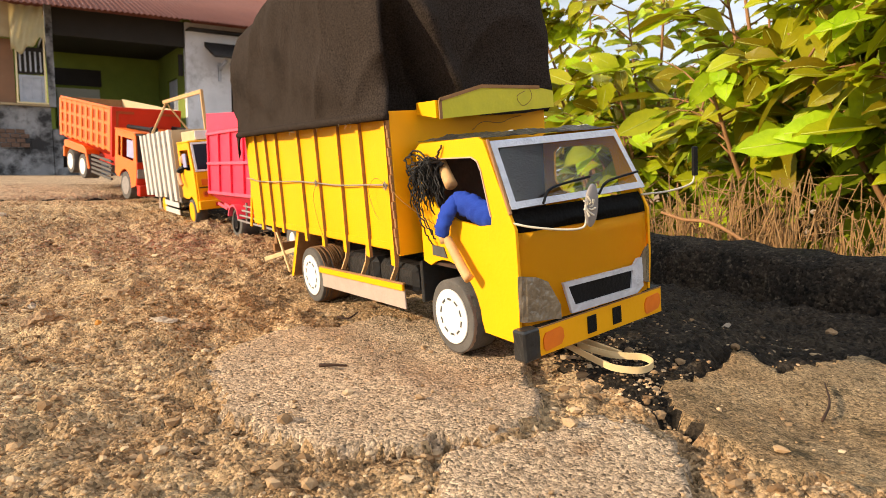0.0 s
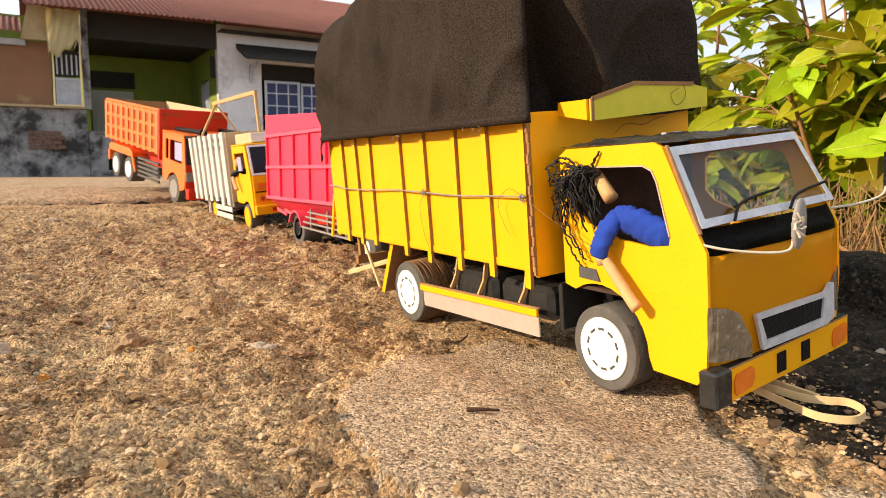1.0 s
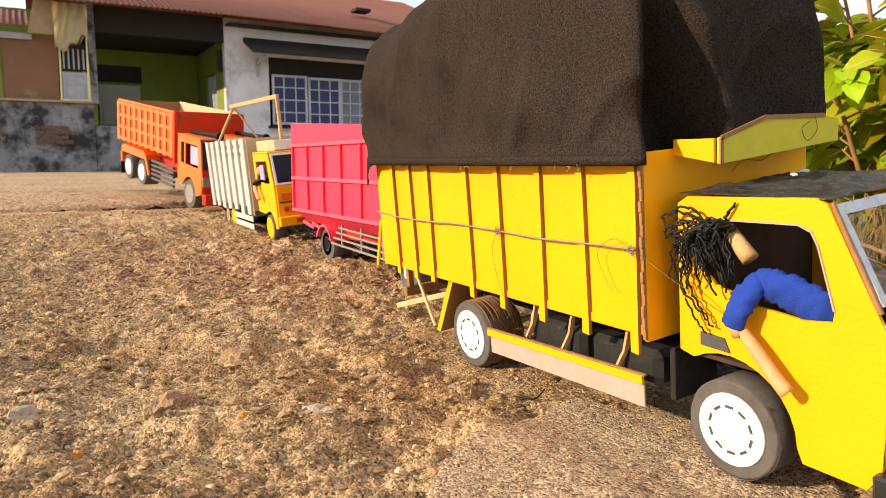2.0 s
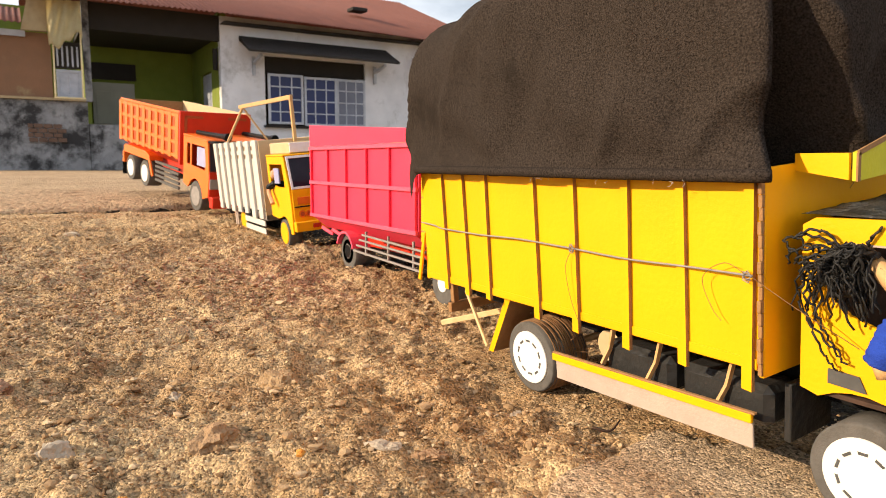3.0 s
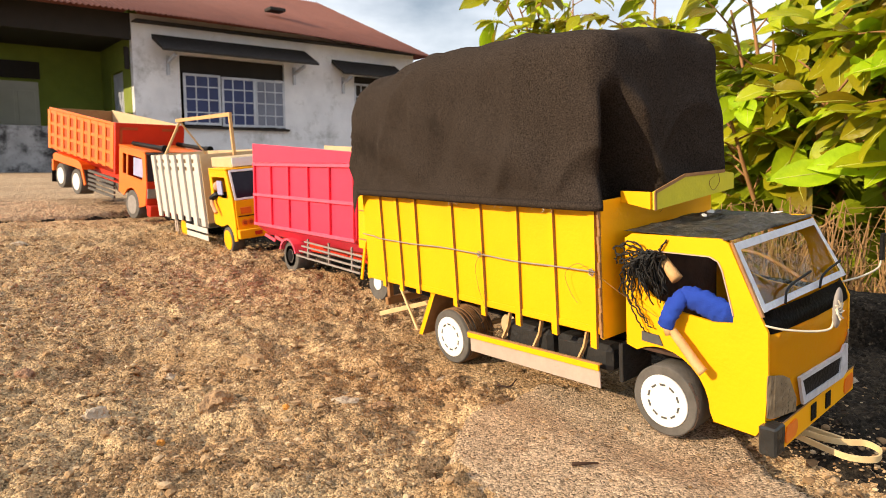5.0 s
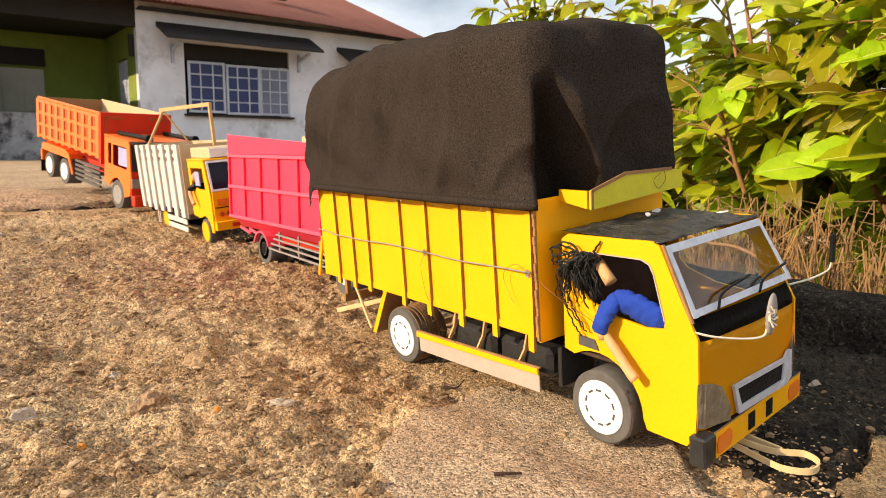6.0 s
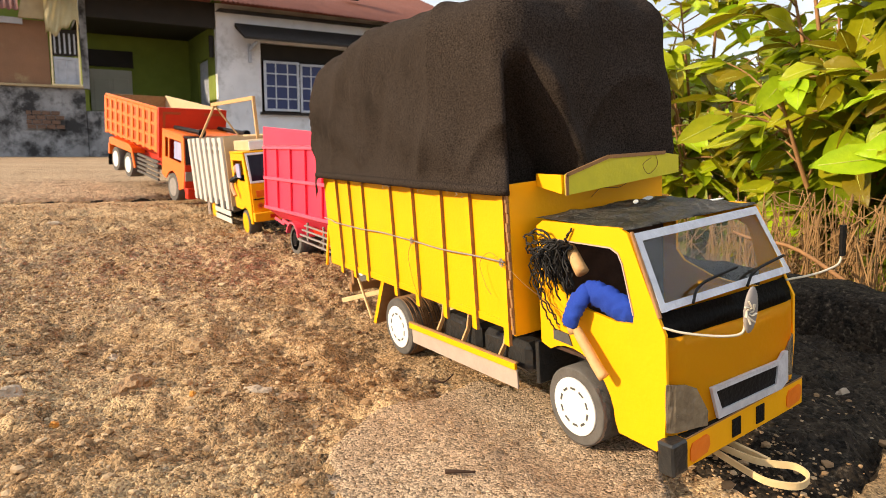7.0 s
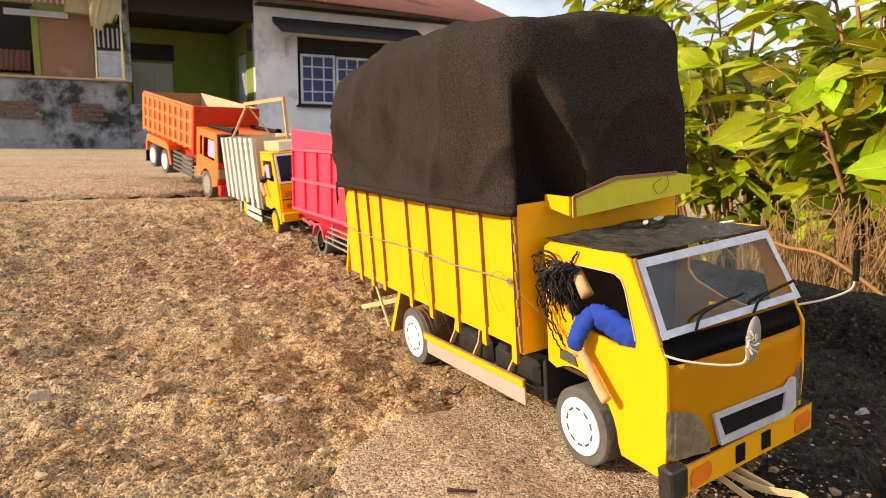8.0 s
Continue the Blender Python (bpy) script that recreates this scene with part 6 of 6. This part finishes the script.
def shrub(base, height, spread, n_stems, per_twig, seed, singles, lean=(0, 0), first=4, label="leafy green shrub with large yellow-green leaves"):
    """A shrub of arching stems with side twigs; the leaves nearest the yard are single parts, the rest one foliage part."""
    rnd = random.Random(seed)
    s = empty("shrub", Matrix.Translation(base), label, "shrub", "shrubs beyond the kerb")
    spots = []
    for k in range(n_stems):
        stems = bmesh.new()
        a = rnd.uniform(0, 6.283)
        top = Vector((spread * rnd.uniform(0.25, 1) * math.cos(a) + lean[0], spread * rnd.uniform(0.25, 1) * math.sin(a) + lean[1], height * rnd.uniform(0.6, 1.05)))
        pts = spline([(0.1 * math.cos(a), 0.1 * math.sin(a), 0), (top.x * 0.35, top.y * 0.35, top.z * 0.45), (top.x * 0.75, top.y * 0.75, top.z * 0.8), top], 6)
        tube(stems, pts, 0.013, 6, 0, 0.004)
        for i in range(first, len(pts)):
            if rnd.random() < 0.85:
                b = rnd.uniform(0, 6.283)
                tip = pts[i] + Vector((math.cos(b), math.sin(b), rnd.uniform(-0.2, 0.7))) * rnd.uniform(0.12, 0.32)
                mid = (pts[i] + tip) / 2 + Vector((0, 0, 0.03))
                tw = spline([pts[i], mid, tip], 3)
                tube(stems, tw, 0.004, 5, 0, 0.0018)
                for j in range(per_twig):
                    f = rnd.uniform(0.25, 1.0)
                    p = tw[min(len(tw) - 1, int(f * len(tw)))]
                    o = (p - Vector((0, 0, p.z))) * 0.9 + (tip - pts[i]) * 2
                    w_ = p + Vector(base)
                    if w_.x < 1.55 and -0.1 < w_.y < 0.85 and w_.z < 0.14 and rnd.random() < 0.5:
                        continue        # bare below, where only dead stalks stand
                    spots.append((p.copy(), o))
        part("branch", stems, M_TWIG, s, "", True)
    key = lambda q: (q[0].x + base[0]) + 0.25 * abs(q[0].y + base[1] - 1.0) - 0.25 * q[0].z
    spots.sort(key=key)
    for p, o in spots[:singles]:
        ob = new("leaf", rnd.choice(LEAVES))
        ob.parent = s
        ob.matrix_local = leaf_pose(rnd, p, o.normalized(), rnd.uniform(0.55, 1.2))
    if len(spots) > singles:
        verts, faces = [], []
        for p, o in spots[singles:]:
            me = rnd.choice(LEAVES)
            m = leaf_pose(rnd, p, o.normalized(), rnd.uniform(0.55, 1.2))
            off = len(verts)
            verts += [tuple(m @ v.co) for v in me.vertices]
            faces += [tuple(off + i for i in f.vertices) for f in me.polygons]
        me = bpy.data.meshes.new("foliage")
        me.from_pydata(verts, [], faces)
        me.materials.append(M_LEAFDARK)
        me.polygons.foreach_set("use_smooth", [True] * len(faces))
        f = new("foliage", me)
        f.parent = s
        tagged(f, "dense green foliage", kind="stuff")
    return s


for i, (bx, by, h, sp, ns, pt, sg, ln) in enumerate((
        (1.75, 0.15, 1.6, 0.50, 14, 7, 280, (-0.1, 0.0)),
        (1.85, 0.75, 1.55, 0.42, 13, 7, 280, (-0.1, 0.0)),
        (2.2, 1.60, 1.15, 0.42, 10, 6, 200, (0, 0)),
        (2.2, -0.5, 1.7, 0.55, 11, 6, 150, (0, 0)),
        (2.9, 2.75, 2.0, 0.4, 6, 4, 120, (-0.05, 0.0)),
        (2.9, 0.6, 2.1, 0.7, 12, 6, 60, (0, 0)),
        (3.3, 1.7, 1.5, 0.6, 8, 5, 60, (0, 0)),
        (2.9, -0.9, 2.2, 0.7, 11, 6, 60, (0, 0)))):
    shrub((bx, by, -0.56), h, sp, ns, pt, 100 + i, sg, ln)
shrub((2.72, 2.35, -0.5), 1.62, 0.28, 7, 7, 131, 170, (-0.45, 0.05), 11, "tall shrub with yellowing leaves on its arching top")
shrub((2.70, 2.03, -0.5), 1.65, 0.26, 6, 7, 137, 150, (-0.3, 0.0), 12, "tall shrub with yellowing leaves on its arching top")

# dry stalks and litter behind the kerb
rnd = random.Random(5)
bm = bmesh.new()
for k in range(520):
    x, y = rnd.uniform(0.9, 1.75), rnd.uniform(-0.6, 2.6)
    z = ground_level(x, y)
    h = rnd.uniform(0.25, 0.65)
    d = Vector((rnd.uniform(-0.3, 0.3), rnd.uniform(-0.3, 0.3), 1)) * h
    tube(bm, [(x, y, z), Vector((x, y, z)) + d * 0.6, Vector((x, y, z)) + d + Vector((rnd.uniform(-0.12, 0.12), rnd.uniform(-0.12, 0.12), -0.05))], 0.004, 4, 0, 0.0015)
for k in range(700):       # thick dead tangle lit by the sun
    x, y = rnd.uniform(1.12, 1.5), rnd.uniform(0.05, 0.9)
    p = Vector((x, y, ground_level(x, y)))
    h = rnd.uniform(0.4, 0.78) * (1 - 0.35 * abs(y - 0.5))
    q = p + Vector((rnd.uniform(-0.12, 0.12), rnd.uniform(-0.14, 0.14), h))
    tube(bm, [p, (p + q) / 2 + Vector((rnd.uniform(-0.06, 0.06), rnd.uniform(-0.06, 0.06), 0)), q, q + Vector((rnd.uniform(-0.1, 0.04), rnd.uniform(-0.12, 0.12), rnd.uniform(-0.16, 0.02)))], 0.0026, 4, 0, 0.0012)
tagged(part("dry_stalks", bm, M_DRYGRASS), "dry brown stalks behind the kerb", "dry grass", kind="stuff")

# distant trees
verts, faces = [], []
for k in range(5200):
    a = rnd.uniform(-0.6, 0.70)
    r = rnd.uniform(16, 26)
    x, y = r * math.cos(a), r * math.sin(a)
    top = 2.6 + 1.6 * noise.noise((a * 5, 0, 0)) + 0.8 * noise.noise((a * 17, 3, 0))
    p = Vector((x, y, -0.6 + top * rnd.random() ** 0.8))
    m = leaf_pose(rnd, p, Vector((-1, 0, 0)), rnd.uniform(2.5, 5))
    me = LEAVES[k % 6]
    off = len(verts)
    verts += [tuple(m @ v.co) for v in me.vertices]
    faces += [tuple(off + i for i in f.vertices) for f in me.polygons]
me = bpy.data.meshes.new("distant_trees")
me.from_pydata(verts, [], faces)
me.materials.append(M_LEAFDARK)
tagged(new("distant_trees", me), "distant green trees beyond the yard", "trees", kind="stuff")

# ---- stones, gravel, twigs ----
M_STONE = material("grey_brown_stone", (0.42, 0.28, 0.155), 0.95, (0.26, 0.165, 0.09), 70, 0.9, 1.0, 260, tint=0.18, stains=(0.2, 0.12, 0.06), stain_scale=60, stain_at=0.52, spec=0.15)
M_PALESTONE = material("pale_stone", (0.48, 0.40, 0.31), 0.9, (0.34, 0.27, 0.2), 60, 0.9, 0.6, 300, spec=0.2)
M_GRIT = material("mixed_grit", (0.40, 0.27, 0.15), 0.95, (0.28, 0.18, 0.095), 300, 0.9, 0.5, 900, spec=0.15)
n_, l_ = M_GRIT.node_tree.nodes, M_GRIT.node_tree.links
g_in = n_.new("ShaderNodeNewGeometry")
g_ramp = n_.new("ShaderNodeValToRGB")
g_ramp.color_ramp.elements[0].color = (0.17, 0.10, 0.05, 1)
g_ramp.color_ramp.elements[1].color = (0.55, 0.41, 0.26, 1)
mid_ = g_ramp.color_ramp.elements.new(0.55)
mid_.color = (0.38, 0.25, 0.135, 1)
l_.new(g_in.outputs["Random Per Island"], g_ramp.inputs["Fac"])
l_.new(g_ramp.outputs["Color"], next(q for q in n_ if q.type == "BSDF_PRINCIPLED").inputs["Base Color"])
M_CLAY = material("orange_pebble", (0.62, 0.28, 0.05), 0.8, (0.5, 0.2, 0.035), 60, 0.9, 0.4, 300)


def stone_mesh(seed, sub=2):
    bm = bmesh.new()
    bmesh.ops.create_icosphere(bm, subdivisions=sub, radius=1)
    for v in bm.verts:
        v.co *= 1 + 0.45 * noise.noise(v.co * 1.3 + Vector((seed * 7.3, 0, 0))) + 0.3 * noise.noise(v.co * 3.1 + Vector((0, seed * 3, 0)))
    return bm


def stone(x, y, sx, sy, sz, mat, label, seed, turn=0, sink=0.35):
    bm = stone_mesh(seed, 3)
    bmesh.ops.transform(bm, matrix=Matrix.Diagonal((sx, sy, sz, 1)), verts=bm.verts[:])
    ob = part("stone", bm, mat)
    ob.matrix_world = pose(x, y, ground_height(x, y) + sz * (0.5 - sink) * 0.9, 0, 0, turn)
    return tagged(ob, label, "stone", "stones on the dirt")


STONES = ((-0.572, 0.412, 0.020, 0.016, 0.016), (-0.452, 0.377, 0.034, 0.026, 0.016), (-0.351, 0.505, 0.040, 0.030, 0.013), (-0.333, 0.278, 0.024, 0.013, 0.007),
          (-0.455, 0.542, 0.012, 0.010, 0.008), (-0.332, 0.948, 0.024, 0.016, 0.012), (-0.618, 0.618, 0.022, 0.016, 0.012), (-0.472, 1.92, 0.03, 0.016, 0.012),
          (-0.156, 0.315, 0.020, 0.012, 0.008), (-0.406, 0.758, 0.020, 0.012, 0.007), (-0.563, 1.28, 0.024, 0.018, 0.012), (-0.30, 0.25, 0.02, 0.012, 0.006),
          (-0.386, 1.125, 0.02, 0.015, 0.010), (-0.1, 0.72, 0.018, 0.012, 0.008), (-0.72, 1.2, 0.022, 0.016, 0.012), (-0.25, 1.35, 0.018, 0.012, 0.01),
          (-0.6, 1.9, 0.02, 0.014, 0.012), (-0.3, 1.75, 0.018, 0.012, 0.01), (0.34, -0.02, 0.014, 0.012, 0.01), (0.24, 0.02, 0.012, 0.01, 0.008), (0.42, -0.12, 0.016, 0.012, 0.01))
PALE = (0, 3, 4, 7, 8, 18, 19)
for i, (x, y, sx, sy, sz) in enumerate(STONES):
    stone(x, y, sx * 0.7, sy * 0.7, sz * 0.75, M_PALESTONE if i in PALE else M_STONE, "rough brown-grey stone half sunk in dirt" if i not in PALE else "pale flat stone lying on dirt", i, i * 47)
for x, y, s in ((-0.536, 0.305, 0.0046), (-0.401, 0.293, 0.0040)):
    ob = stone(x, y, s, s, s * 0.9, M_CLAY, "small orange clay pebble on the dirt", x * 10, 0, 0.1)
    ob.name = "pebble"
    tagged(ob, category="pebble", group="orange pebbles")
# grit strewn over the dirt
rnd = random.Random(11)
protos = []
for k in range(5):
    bm = stone_mesh(k + 20, 1)
    bm.verts.index_update()
    protos.append((np.array([v.co for v in bm.verts]), np.array([[v.index for v in f.verts] for f in bm.faces])))
    bm.free()
verts, faces = [], []
for k in range(78000):
    if k < 60000:
        x, y = rnd.uniform(-1.0, 0.3), -0.45 + 2.2 * rnd.random() ** 1.3
    else:
        x, y = rnd.uniform(-1.3, 0.5), rnd.uniform(0.8, 2.45)
    if -0.5 < x < 0.3 and y < 0.3 and patch_of(x, y) and rnd.random() < 0.93:
        continue
    if x > 0.06 and rnd.random() < 0.85:
        continue
    s = 0.0008 + 0.0011 * rnd.random() ** 2 + 0.0040 * rnd.random() ** 18 + (0.0005 if y > 0.8 else 0)
    co, fa = protos[k % 5]
    m = np.array(pose(x, y, ground_height(x, y) + s * 0.35, 0, 0, rnd.uniform(0, 360)) @ Matrix.Diagonal((s * rnd.uniform(0.8, 1.6), s, s * rnd.uniform(0.5, 0.9), 1)))
    verts.append(co @ m[:3, :3].T + m[:3, 3])
    faces.append(fa + 12 * len(faces))
me = bpy.data.meshes.new("grit")
me.from_pydata(np.concatenate(verts), [], np.concatenate(faces).tolist())
me.materials.append(M_GRIT)
tagged(new("grit", me), "loose grit and small gravel on dirt", "gravel", kind="stuff")


M_DARKTWIG = material("dark_twig", (0.06, 0.028, 0.014), 0.85, (0.03, 0.015, 0.009), 90, 0.8, 0.4, 400)


def twig(pts, r, label):
    bm = bmesh.new()
    tube(bm, spline([(x, y, ground_height(x, y) + r + h) for x, y, h in pts], 4), r, 6, 0, r * 0.5)
    tagged(part("twig", bm, M_DARKTWIG, smooth=True), label, "twig", "fallen twigs")


twig([(-0.257, -0.007, 0.001), (-0.247, -0.014, 0.002), (-0.235, -0.020, 0.001)], 0.0020, "short dark twig lying on concrete")
twig([(-0.128, 0.235, 0.001), (-0.118, 0.222, 0.004), (-0.102, 0.225, 0.008)], 0.0016, "thin dark twig beside the truck")
twig([(0.05, -0.30, 0.001), (0.09, -0.285, 0.003), (0.13, -0.26, 0.002)], 0.0013, "thin brown twig on the concrete")

bm = bmesh.new()
tube(bm, spline([(0.965, 0.60, 0.075), (0.97, 0.54, 0.06), (0.975, 0.39, 0.03), (1.04, 0.05, -0.22), (1.12, -0.2, -0.555)], 6), 0.0035, 7, 0, 0.006)
tagged(part("fallen_branch", bm, M_TWIG, smooth=True), "brown bare fallen branch leaning behind the kerb", "branch")
